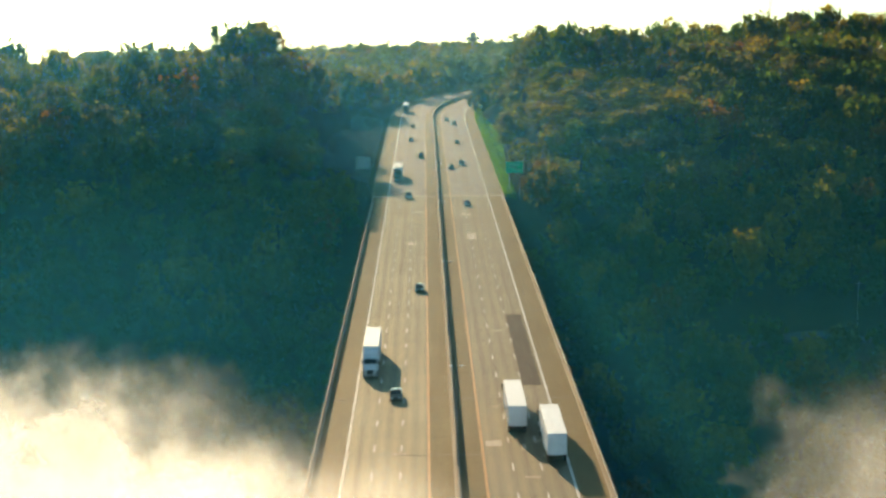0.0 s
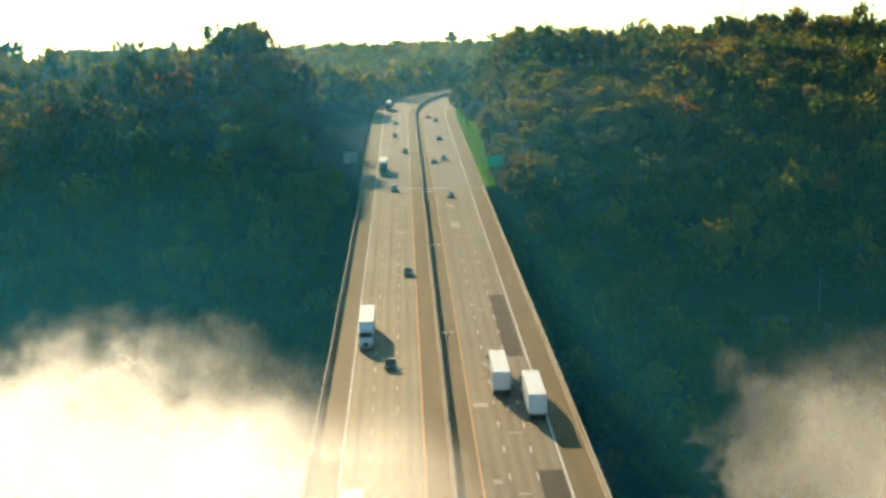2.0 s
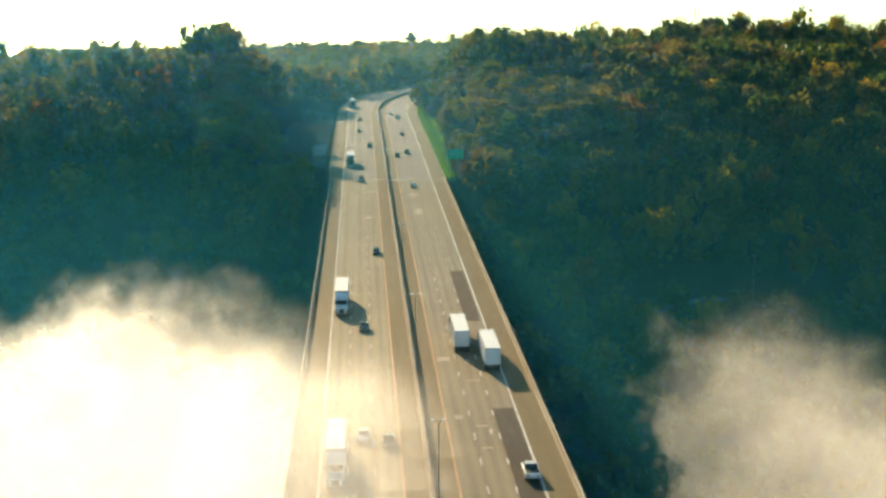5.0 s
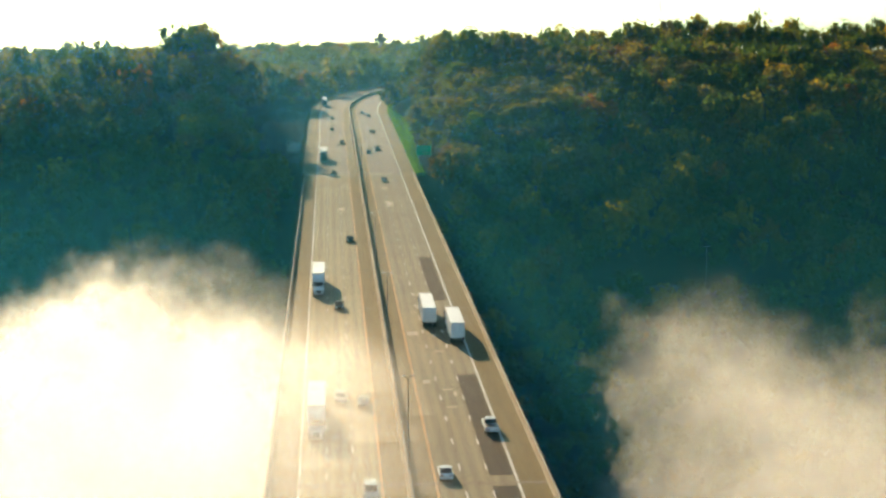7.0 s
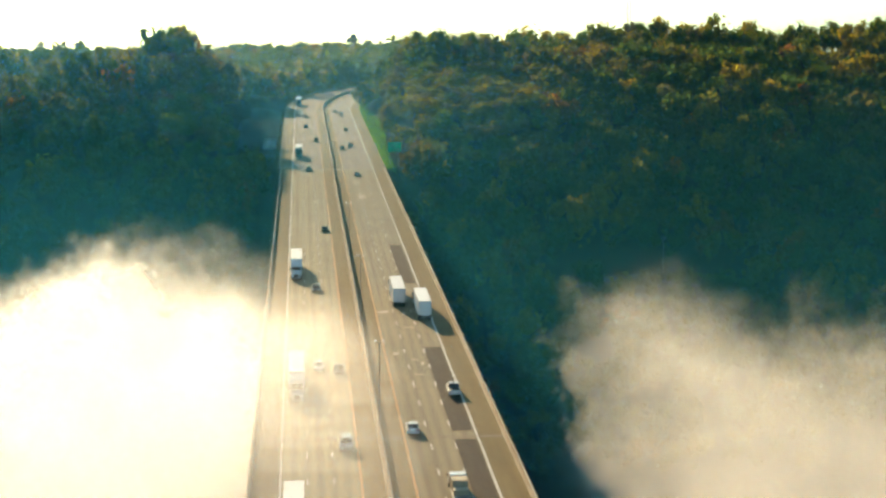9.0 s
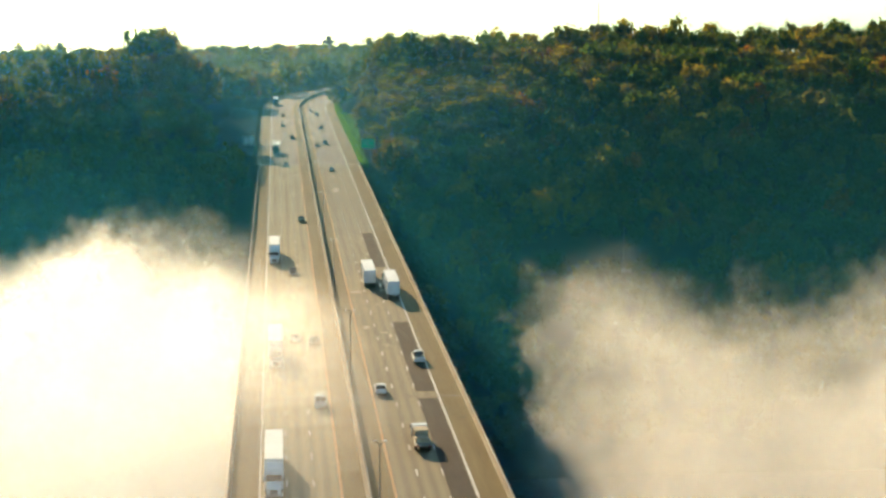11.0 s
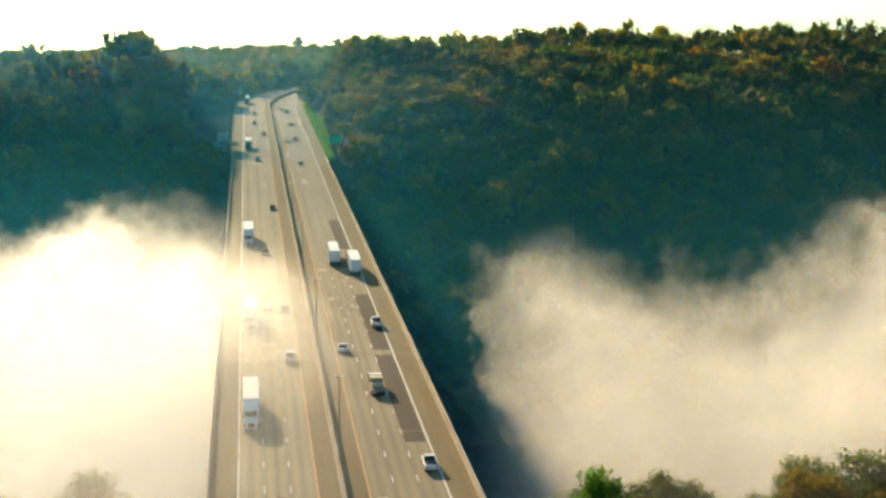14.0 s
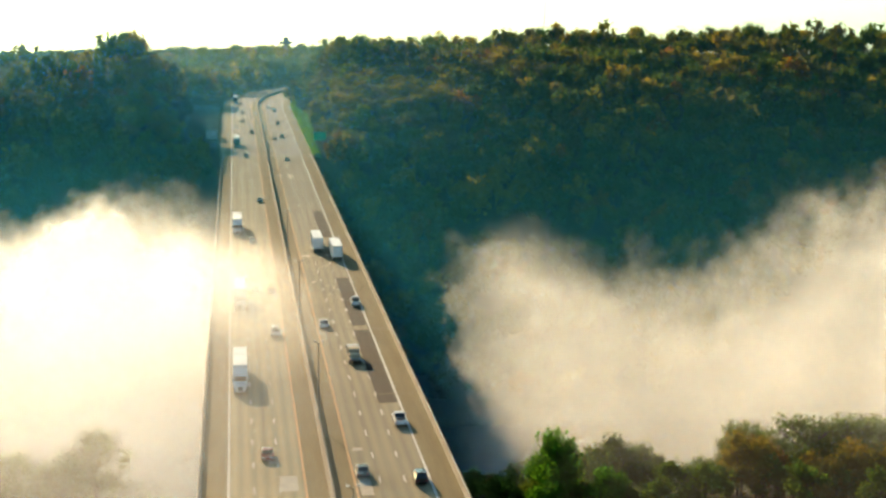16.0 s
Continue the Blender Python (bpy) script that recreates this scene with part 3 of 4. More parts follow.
def car(kind, paint):
    """Drives towards -Y: front at negative y. Sedan, suv, van or pickup."""
    ob = new({"sedan": "car", "suv": "suv", "pickup": "pickup_truck"}[kind])
    L, W, H, hood = {"sedan": (4.7, 1.82, 1.45, 0.95), "suv": (4.8, 1.92, 1.78, 1.1), "pickup": (5.6, 1.98, 1.85, 1.15)}[kind]
    f, b = -L / 2, L / 2
    if kind == "sedan":
        low = [(f, 0.35), (f + 0.05, 0.72), (f + 0.5, 0.86), (f + 1.25, hood), (b - 0.75, hood + 0.02), (b - 0.05, 0.9), (b, 0.4), (b - 0.2, 0.25), (f + 0.2, 0.25)]
        top = [(f + 1.15, hood - 0.03), (f + 1.85, H - 0.04), (f + 2.4, H), (f + 3.2, H - 0.03), (b - 0.6, hood)]
    elif kind == "suv":
        low = [(f, 0.4), (f + 0.04, 0.85), (f + 0.4, 1.0), (f + 1.2, hood), (b - 0.05, hood), (b, 0.5), (b - 0.2, 0.32), (f + 0.2, 0.32)]
        top = [(f + 1.15, hood - 0.03), (f + 1.8, H - 0.05), (f + 2.4, H), (b - 0.45, H - 0.05), (b - 0.08, hood)]
    else:
        low = [(f, 0.45), (f + 0.04, 0.95), (f + 0.4, 1.08), (f + 1.4, hood), (b - 0.05, hood), (b, 0.55), (b - 0.2, 0.4), (f + 0.2, 0.4)]
        top = [(f + 1.4, hood - 0.03), (f + 2.0, H - 0.05), (f + 2.5, H), (f + 3.3, H - 0.04), (f + 3.55, hood)]
    bm = prism(low, -W / 2, W / 2)
    bmesh.ops.bevel(bm, geom=[e for e in bm.edges if abs(e.verts[0].co.x - e.verts[1].co.x) < 0.01], offset=0.09, segments=2, affect="EDGES")
    part("body", bm, PAINT[paint], ob)
    bm = prism(top, -W / 2 + 0.12, W / 2 - 0.12)
    for v in bm.verts:
        if v.co.z > hood + 0.1:
            v.co.x *= 0.86
    part("cabin_glass", bm, M_GLASS, ob, "dark tinted glass")
    rf = [p for p in top if p[1] > H - 0.1]
    bm = prism([(rf[0][0], rf[0][1] + 0.012), *[(y, z + 0.03) for y, z in rf[1:-1]], (rf[-1][0], rf[-1][1] + 0.012), (rf[-1][0], rf[-1][1] - 0.05), (rf[0][0], rf[0][1] - 0.05)], -(W / 2 - 0.12) * 0.88, (W / 2 - 0.12) * 0.88)
    part("roof", bm, PAINT[paint], ob)
    if kind == "pickup":
        part("load_bed", boxes((-W / 2 + 0.12, W / 2 - 0.12, f + 3.65, b - 0.15, hood - 0.05, hood + 0.012)), M_DARKTRIM, ob)
    for x in (-W / 2 + 0.32, W / 2 - 0.32):
        part("headlight", boxes((x - 0.2, x + 0.2, f - 0.015, f + 0.1, 0.62, 0.76), bevel=0.02), M_LIGHT, ob)
        part("tail_light", boxes((x - 0.16, x + 0.16, b - 0.1, b + 0.015, 0.72, 0.88), bevel=0.02), M_TAIL, ob)
    for s in (-1, 1):
        part("mirror", boxes((s * (W / 2 + 0.06) - 0.09, s * (W / 2 + 0.06) + 0.09, f + 1.5, f + 1.62, hood, hood + 0.14), bevel=0.02), PAINT[paint], ob)
    for x in (-W / 2 + 0.1, W / 2 - 0.1):
        for y in (f + 0.9, b - 0.95):
            wheel(ob, x, y, 0.34 if kind == "sedan" else 0.4)
    return ob


def semi(cab):
    """Tractor and box trailer; its front bumper stands at y = 0 and it drives towards -Y."""
    ob = new("semi_truck")
    W = 1.27
    part("hood", prism([(0.0, 0.6), (0.05, 1.5), (0.5, 1.75), (1.9, 1.95), (1.9, 0.6)], -0.95, 0.95), PAINT[cab], ob)
    part("cab", prism([(1.7, 0.7), (1.75, 2.0), (2.25, 2.85), (4.5, 2.95), (4.5, 0.7)], -1.2, 1.2), PAINT[cab], ob)
    part("roof_fairing", prism([(2.3, 2.86), (2.9, 3.4), (4.4, 3.85), (4.4, 2.96)], -1.15, 1.15), PAINT[cab], ob)
    part("windscreen", prism([(1.73, 2.06), (2.2, 2.8), (2.24, 2.76), (1.78, 2.02)], -1.05, 1.05), M_GLASS, ob, "dark windscreen")
    for x in (-1.22, 1.22):
        part("side_window", boxes((x - 0.01, x + 0.01, 2.4, 3.3, 2.0, 2.65)), M_GLASS, ob)
        part("mirror", boxes((x * 1.1 - 0.1, x * 1.1 + 0.1, 2.0, 2.1, 1.9, 2.6), bevel=0.03), M_DARKTRIM, ob)
        part("headlight", boxes((x * 0.62 - 0.16, x * 0.62 + 0.16, -0.02, 0.1, 0.9, 1.12), bevel=0.02), M_LIGHT, ob)
        part("fuel_tank", boxes((x * 0.86 - 0.25, x * 0.86 + 0.25, 2.8, 4.6, 0.45, 1.0), bevel=0.12), M_RIM, ob)
        part("exhaust_stack", rod(bmesh.new(), (x * 0.9, 4.6, 0.9), (x * 0.9, 4.6, 3.7), 0.08, 0.08, 8), M_RIM, ob)
    part("bumper", boxes((-1.15, 1.15, -0.08, 0.15, 0.4, 0.75), bevel=0.05), M_RIM, ob)
    part("grille", boxes((-0.5, 0.5, -0.01, 0.05, 0.8, 1.45)), M_DARKTRIM, ob)
    part("chassis", boxes((-0.45, 0.45, 0.3, 7.2, 0.6, 0.95), (-0.5, 0.5, 7.2, 19.3, 0.95, 1.2)), M_DARKTRIM, ob)
    box = part("trailer_box", boxes((-W, W, 5.2, 19.6, 1.2, 4.1), bevel=0.03), M_TRAILER, ob, "white box trailer")
    for k in range(18):
        y = 5.7 + 0.8 * k
        for s in (-1, 1):
            part("side_post", boxes((s * (W + 0.012) - 0.012, s * (W + 0.012) + 0.012, y - 0.03, y + 0.03, 1.3, 4.0)), M_TRAILER, box)
    for s in (-1, 1):
        part("rear_door", boxes((min(s * 0.02, s * 1.2), max(s * 0.02, s * 1.2), 19.6, 19.63, 1.3, 4.0)), M_TRAILER, box)
        part("tail_light", boxes((s * 1.0 - 0.14, s * 1.0 + 0.14, 19.6, 19.66, 1.2, 1.3)), M_TAIL, box)
        part("skirt", boxes((s * 1.2 - 0.02, s * 1.2 + 0.02, 8.5, 15.5, 0.5, 1.2)), M_TRAILER, box)
    part("underride_guard", boxes((-1.1, 1.1, 19.4, 19.5, 0.45, 0.6)), M_DARKTRIM, ob)
    for y in (1.1, 5.4, 6.7, 17.0, 18.3):
        for x in (-1.05, 1.05):
            wheel(ob, x, y, 0.5, 0.3 if y < 2 else 0.42)
    return ob


def flatbed(cab):
    """A work truck with a flat bed and a crated load; drives towards -Y."""
    ob = new("flatbed_truck")
    part("hood", prism([(0.0, 0.6), (0.05, 1.35), (0.5, 1.55), (1.3, 1.65), (1.3, 0.6)], -0.95, 0.95), PAINT[cab], ob)
    part("cab", prism([(1.2, 0.7), (1.25, 1.65), (1.8, 2.4), (3.2, 2.45), (3.25, 0.7)], -1.1, 1.1), PAINT[cab], ob)
    part("windscreen", prism([(1.22, 1.7), (1.74, 2.36), (1.8, 2.32), (1.28, 1.66)], -0.98, 0.98), M_GLASS, ob, "dark windscreen")
    part("rear_window", boxes((-0.7, 0.7, 3.22, 3.26, 1.75, 2.25)), M_GLASS, ob)
    part("chassis", boxes((-0.45, 0.45, 0.3, 9.0, 0.55, 0.9)), M_DARKTRIM, ob)
    part("bed", boxes((-1.22, 1.22, 3.5, 9.4, 0.92, 1.12), bevel=0.03), M_POLE, ob, "worn steel load bed")
    part("headboard", boxes((-1.2, 1.2, 3.5, 3.6, 1.12, 2.3), bevel=0.02), M_POLE, ob)
    part("crate", boxes((-1.05, 1.05, 3.9, 6.1, 1.12, 2.5), bevel=0.05), M_LOAD, ob, "tan crate on the bed")
    part("crate", boxes((-1.0, 1.0, 6.5, 8.0, 1.12, 1.8), bevel=0.05), M_LOAD, ob, "low tan crate on the bed")
    for s in (-1, 1):
        part("mirror", boxes((s * 1.25 - 0.1, s * 1.25 + 0.1, 1.5, 1.6, 1.6, 2.1), bevel=0.03), M_DARKTRIM, ob)
        part("headlight", boxes((s * 0.7 - 0.16, s * 0.7 + 0.16, -0.02, 0.1, 0.85, 1.05), bevel=0.02), M_LIGHT, ob)
        part("tail_light", boxes((s * 0.95 - 0.14, s * 0.95 + 0.14, 9.4, 9.44, 0.95, 1.08)), M_TAIL, ob)
        for y in (0.95, 6.9, 8.1):
            wheel(ob, s * 0.98, y, 0.45, 0.3)
    return ob


def park(kind, paint, places, label, category, group):
    ob = None
    for x, y, away in places:
        m = pose(x, y, 0.012, 0, 0, 180 if away else 0)
        if ob is None:
            ob = semi(paint) if kind == "semi" else flatbed(paint) if kind == "flatbed" else car(kind, paint)
            tagged(ob, label, category, group)
            ob.matrix_basis = m
        else:
            copy_thing(ob, m)


ON = "traffic on the highway"
park("semi", "white", [(-12.7, 241, 0), (-12.4, 134, 0), (-12.6, 62, 0)], "white tractor unit with a white box trailer", "truck", ON)
park("semi", "black", [(-12.3, 490, 0)], "black tractor unit with a white box trailer", "truck", ON)
park("semi", "grey", [(8.7, 228.5, 1), (13.0, 214.8, 1)], "grey tractor unit with a tall white box trailer", "truck", ON)
park("semi", "blue", [(-12.5, 752, 0)], "blue tractor unit with a white box trailer", "truck", ON)
park("sedan", "black", [(-8.4, 229, 0), (-5.1, 313, 0), (5.0, 526, 1), (-9.0, 622, 0)], "black sedan driving on the highway", "car", ON)
park("sedan", "white", [(-8.7, 157, 0), (8.0, 438, 1), (5.0, 117, 1), (6.3, 713, 1)], "white sedan driving on the highway", "car", ON)
park("sedan", "grey", [(-5.2, 154, 0), (8.9, 610, 1), (4.9, 14, 1), (-8.7, 681, 0)], "dark grey sedan driving on the highway", "car", ON)
park("suv", "silver", [(-8.6, 453, 0), (-5.2, 109, 0), (9.1, 693, 1), (8.8, 537, 1)], "silver sport utility car on the highway", "car", ON)
park("pickup", "white", [(13.3, 139, 1), (13.2, 41, 1)], "white pickup truck with an open load bed", "pickup truck", ON)
park("suv", "black", [(13.0, 10, 1), (-5.0, 560, 0)], "black sport utility car on the highway", "car", ON)
park("flatbed", "white", [(9.0, 91, 1)], "white flatbed work truck carrying tan crates", "truck", ON)
park("sedan", "red", [(-8.7, 24, 0)], "dark red sedan driving on the highway", "car", ON)

# ---- woods ----
rng = np.random.default_rng(11)


KNOB_V = np.array([(1, 0, 0), (-1, 0, 0), (0, 1, 0), (0, -1, 0), (0, 0, 1), (0, 0, -1)], float)
KNOB_T = np.array([(0, 2, 4), (2, 1, 4), (1, 3, 4), (3, 0, 4), (2, 0, 5), (1, 2, 5), (3, 1, 5), (0, 3, 5)])


def crown_arrays(seed, lobes, leaves, leaf, radius=1.0, height=1.0, low=0.25, airy=False, core=0.72):
    """A crown about 2 wide and 1.4 tall: leaf-size facets round many lobes, and a dark core in each lobe."""
    g = np.random.default_rng(seed)
    cs, rs = [], []
    for k in range(lobes):
        a, h = g.uniform(0, 2 * math.pi), g.uniform(low, 1.15)
        r = math.sqrt(max(0.05, 1 - ((h - 0.55) / 0.75) ** 2)) * g.uniform(0.25, 0.8)
        cs.append((r * math.cos(a) * radius, r * math.sin(a) * radius, h * height))
        rs.append(g.uniform(0.24, 0.42) * (0.8 if airy else 1.0))
    cs.append((0, 0, 0.75 * height))
    rs.append(0.45)
    cs, rs = np.array(cs), np.array(rs)
    vs, ts, at = [], [], 0
    if not airy:
        for c, r in zip(cs, rs):
            vs.append(c + KNOB_V * r * (core + 0.25 * g.random((len(KNOB_V), 1))))
            ts.append(KNOB_T + at)
            at += len(KNOB_V)
    pick = g.choice(len(cs), leaves, p=rs**2 / (rs**2).sum())
    d = g.normal(size=(leaves, 3))
    d[:, 2] += 0.35
    d /= np.linalg.norm(d, axis=1)[:, None]
    p = cs[pick] + d * (rs[pick] * g.uniform(core if not airy else 0.2, 1.0 + 0.5 * (0.96 - core), leaves))[:, None]
    n = d + g.normal(size=(leaves, 3)) * 0.55
    n /= np.linalg.norm(n, axis=1)[:, None]
    u = np.cross(n, g.normal(size=(leaves, 3)))
    u /= np.linalg.norm(u, axis=1)[:, None]
    w = np.cross(n, u)
    s = leaf * g.uniform(0.6, 1.35, leaves)[:, None]
    quad = np.stack([p - u * s, p - w * s * 0.7, p + u * s * 1.05, p + w * s * 0.75], 1).reshape(-1, 3)
    i = np.arange(leaves)[:, None] * 4 + at
    ts += [i + np.array([[0, 1, 2]]), i + np.array([[0, 2, 3]])]
    vs.append(quad)
    return np.concatenate(vs), np.concatenate(ts)


def scatter(x0, x1, y0, y1, gap, keep):
    """Uneven places about a gap apart inside a stretch of land."""
    xs, ys = np.meshgrid(np.arange(x0, x1, gap), np.arange(y0, y1, gap))
    p = np.stack([xs.ravel(), ys.ravel()], 1) + rng.uniform(-0.46, 0.46, (xs.size, 2)) * gap
    return p[keep(p[:, 0], p[:, 1])]


def off_road(x, y, margin=24.0):
    off = x - road_x(y)
    inner = np.where((off > 0) & (y > 740), -3.0, 4 * np.sin(y * 0.05))  # they crowd the inside of the bend
    return abs(off) > margin + inner + np.where((off < 0) & (y > 450) & (y < 740), 17, 0)


def standing(x, y):
    """The stretches where each tree is a thing of its own."""
    return ((x > 26) & (x < 88) & (y > 468) & (y < 600)) | ((x > -64) & (x < -28) & (y > 436) & (y < 545))


def wooded(x, y):
    z = land(x, y)
    grass = (x - road_x(y) > 0) & (x - road_x(y) < 26.5) & (y > END) & (y < 700)
    rock = (x > 26) & (x < 34) & (y > 500) & (y < 568)
    by_sign = (x > 0) & (x < 27) & (y > 430) & (y < 470)
    by_sign |= (x > 55) & (x < 145) & (abs(y - 397 - (x - 62) * 0.14) < 9)
    by_sign |= (x < -148) & (abs(y - 655) < 42)
    by_sign |= standing(x, y)
    return (z > RIVER + 2) & ~by_sign & off_road(x, y) & ~grass & ~(rock & (rng.random(len(np.atleast_1d(x))) < 0.8))


KINDS = np.array([0.43, 0.34, 0.08, 0.03, 0.12])
protos = [crown_arrays(50 + k, 10, 165, 0.108, core=0.4) for k in range(7)]
far_protos = [crown_arrays(80 + k, 6, 60, 0.17, core=0.5) for k in range(5)]


def species(n, x, y):
    """Kinds grow in loose groups; extra olive, gold and brown imitate the shoulder's sunlight."""
    pick = rng.choice(5, n, p=KINDS)
    grove = np.sin(x * 0.05 + 2) * np.sin(y * 0.043 + 1)
    pick = np.where((grove > 0.55) & (rng.random(n) < 0.4), 2, pick)
    sunny = (x > 24) & (x < 85) & (y > 462) & (y < 640)
    pick = np.where(sunny & (rng.random(n) < 0.6), rng.choice([1, 1, 2, 4], n), pick)
    pick = np.where((grove < -0.6) & (rng.random(n) < 0.45), 0, pick)
    return pick


def woods(name, places, models, r_lo, r_hi, label, t_lo=1.05, t_hi=1.5):
    """Thousands of crowns joined by kind of leaf."""
    x, y = places[:, 0], places[:, 1]
    n = len(x)
    r = rng.uniform(r_lo, r_hi, n) * np.where(rng.random(n) < 0.12, 1.3, 1.0)
    z = land(x, y) + rng.uniform(1.5, 4.5, n)
    kind, model, turn = species(n, x, y), rng.integers(0, len(models), n), rng.uniform(0, 2 * math.pi, n)
    tall = r * rng.uniform(t_lo, t_hi, n)
    for k in range(5):
        vs, ts, at = [], [], 0
        for i in np.flatnonzero(kind == k):
            v, t = models[model[i]]
            c, s = math.cos(turn[i]) * r[i], math.sin(turn[i]) * r[i]
            vs.append(np.stack([v[:, 0] * c - v[:, 1] * s + x[i], v[:, 0] * s + v[:, 1] * c + y[i], v[:, 2] * tall[i] + z[i]], 1))
            ts.append(t + at)
            at += len(v)
        if vs:
            tagged(new(name, array_mesh(name, np.concatenate(vs), np.concatenate(ts), FOLIAGE[k])), label, "woods", kind="stuff")


woods("woods", scatter(24, 420, 285, 800, 8.8, lambda x, y: wooded(x, y) & (x < 110 + (y - 285) * 1.05) & ((y < 685) | (x - road_x(y) < 60))), protos, 5.0, 7.6, "dense autumn woods on the steep valley side")
woods("woods", scatter(-250, -24, 290, 770, 8.8, lambda x, y: wooded(x, y) & (x > -70 - (y - 100) * 0.33) & ((y < 690) | (x > -90))), protos, 5.0, 7.6, "dense autumn woods on the steep valley side")
woods("far_woods", scatter(-420, 640, 700, 1500, 11.5, lambda x, y: off_road(x, y, 26) & (x > -y * 0.3) & (x < 60 + y * 0.2) & ~((x > 20) & (y < 800)) & ~((x < -20) & (x > -260) & (y < 770))), far_protos, 6.0, 8.5, "far autumn woods on the plateau", 1.0, 1.5)
woods("far_woods", scatter(-900, 1300, 1500, 3400, 30, lambda x, y: (abs(x - 50) < y * 0.24)), far_protos, 12.0, 18.0, "far autumn woods on the horizon", 0.5, 0.8)


def tree_model(name, seed, lobes, leaves, leaf, mat, airy=False, low=0.25, core=0.5):
    """Trunk with limbs, and a crown of small leaves; unit size, root at the origin, top at about 2.2."""
    v, t = crown_arrays(seed, lobes, leaves, leaf, low=low, airy=airy, core=core)
    v = v + np.array([0, 0, 0.72])
    g = random.Random(seed)
    bm = bmesh.new()
    rod(bm, (0, 0, -0.25), (0.02, 0, 0.9), 0.055, 0.04, 7)
    rod(bm, (0.02, 0, 0.88), (0, 0.03, 1.75), 0.04, 0.012, 6)
    for k in range(9 if airy else 6):
        a, z0 = k * 2.4 + g.uniform(-0.3, 0.3), 0.75 + 0.1 * k
        reach = g.uniform(0.45, 0.8)
        tip = (math.cos(a) * reach, math.sin(a) * reach, z0 + g.uniform(0.3, 0.6))
        rod(bm, (0, 0, z0), tip, 0.022, 0.007, 5)
        for _ in range(3 if airy else 1):
            q = [c + g.uniform(-0.25, 0.25) for c in tip[:2]]
            rod(bm, [c * 0.6 + (0, 0, z0 * 0.4)[i] for i, c in enumerate(tip)], (*q, tip[2] + g.uniform(0.05, 0.3)), 0.010, 0.003, 4)
    ob = new(name)
    part("trunk", bm, M_BARK, ob)
    crown = new("crown", array_mesh("crown", v, t, mat))
    crown.parent = ob
    return ob


def plant(ob, places, label, group):
    """Stands copies of a tree at (x, y, height), the first being the model itself."""
    tagged(ob, label, "tree", group)
    for k, (x, y, h, wide) in enumerate(places):
        m = Matrix.Translation((x, y, float(land(x, y)) - 0.2)) @ Matrix.Rotation(k * 2.1 + x, 4, "Z")
        s = (h * wide / 2.2, h * wide / 2.2, h / 2.2)
        if k == 0:
            ob.matrix_basis = m @ Matrix.Diagonal((*s, 1))
            continue
        c = copy_thing(ob, m)
        c.scale = s


# trees of the near bank, rising out of the mist
M_SAGE = foliage("leaves_sage", (0.06, 0.12, 0.02), (0.09, 0.15, 0.02), (0.14, 0.20, 0.03))
M_LUSH = foliage("leaves_lush", (0.05, 0.16, 0.012), (0.065, 0.19, 0.015), (0.10, 0.24, 0.02))
plant(tree_model("tree", 201, 20, 5200, 0.042, M_LUSH, low=-0.2), [(46.3, 72, 18.4, 0.9), (42, 62, 9, 1.1), (55, 66, 11, 1.1)], "lush green broadleaf tree on the near bank", "trees of the near bank")
plant(tree_model("tree", 202, 18, 3800, 0.045, M_SAGE, low=-0.1), [(64, 92, 14, 1.1), (70, 100, 12, 1.1), (57, 96, 13, 1.2), (-31, 60, 12, 1.0), (97, 84, 13, 1.0), (52, 104, 13, 1.1)], "olive green broadleaf tree half veiled in mist", "trees of the near bank")
plant(tree_model("tree", 203, 26, 3400, 0.04, M_SAGE, True), [(-38, 62, 18, 0.9), (102, 92, 19, 0.95), (110, 95, 18, 0.9), (88, 92, 17, 0.8), (-52, 60, 15, 0.8), (116, 98, 17, 0.9), (94, 95, 16, 0.85), (-45, 66, 13, 0.9), (124, 104, 17, 0.9)], "thinly leaved tree with bare upper twigs", "trees of the near bank")
plant(tree_model("tree", 204, 18, 3000, 0.042, F_RUST, low=-0.1), [(90, 86, 14, 1.0), (36.5, 84, 9, 0.7)], "rust and orange autumn tree", "trees of the near bank")
plant(tree_model("tree", 205, 18, 3000, 0.042, F_GOLD, low=-0.1), [(85, 80, 13, 1.1), (107, 82, 14, 1.0), (100, 78, 11, 1.1), (114, 84, 13, 1.1)], "golden yellow autumn tree", "trees of the near bank")
near = [(x, y) for x, y in scatter(-90, 160, 62, 165, 12.0, lambda x, y: (abs(x) > 30))]
low_tree = tree_model("tree", 206, 16, 900, 0.075, M_SAGE, low=-0.4)
plant(low_tree, [(x, y, rng.uniform(6.5, 10), 1.2) for x, y in near], "broadleaf tree in the misty valley woods", "trees of the near bank")

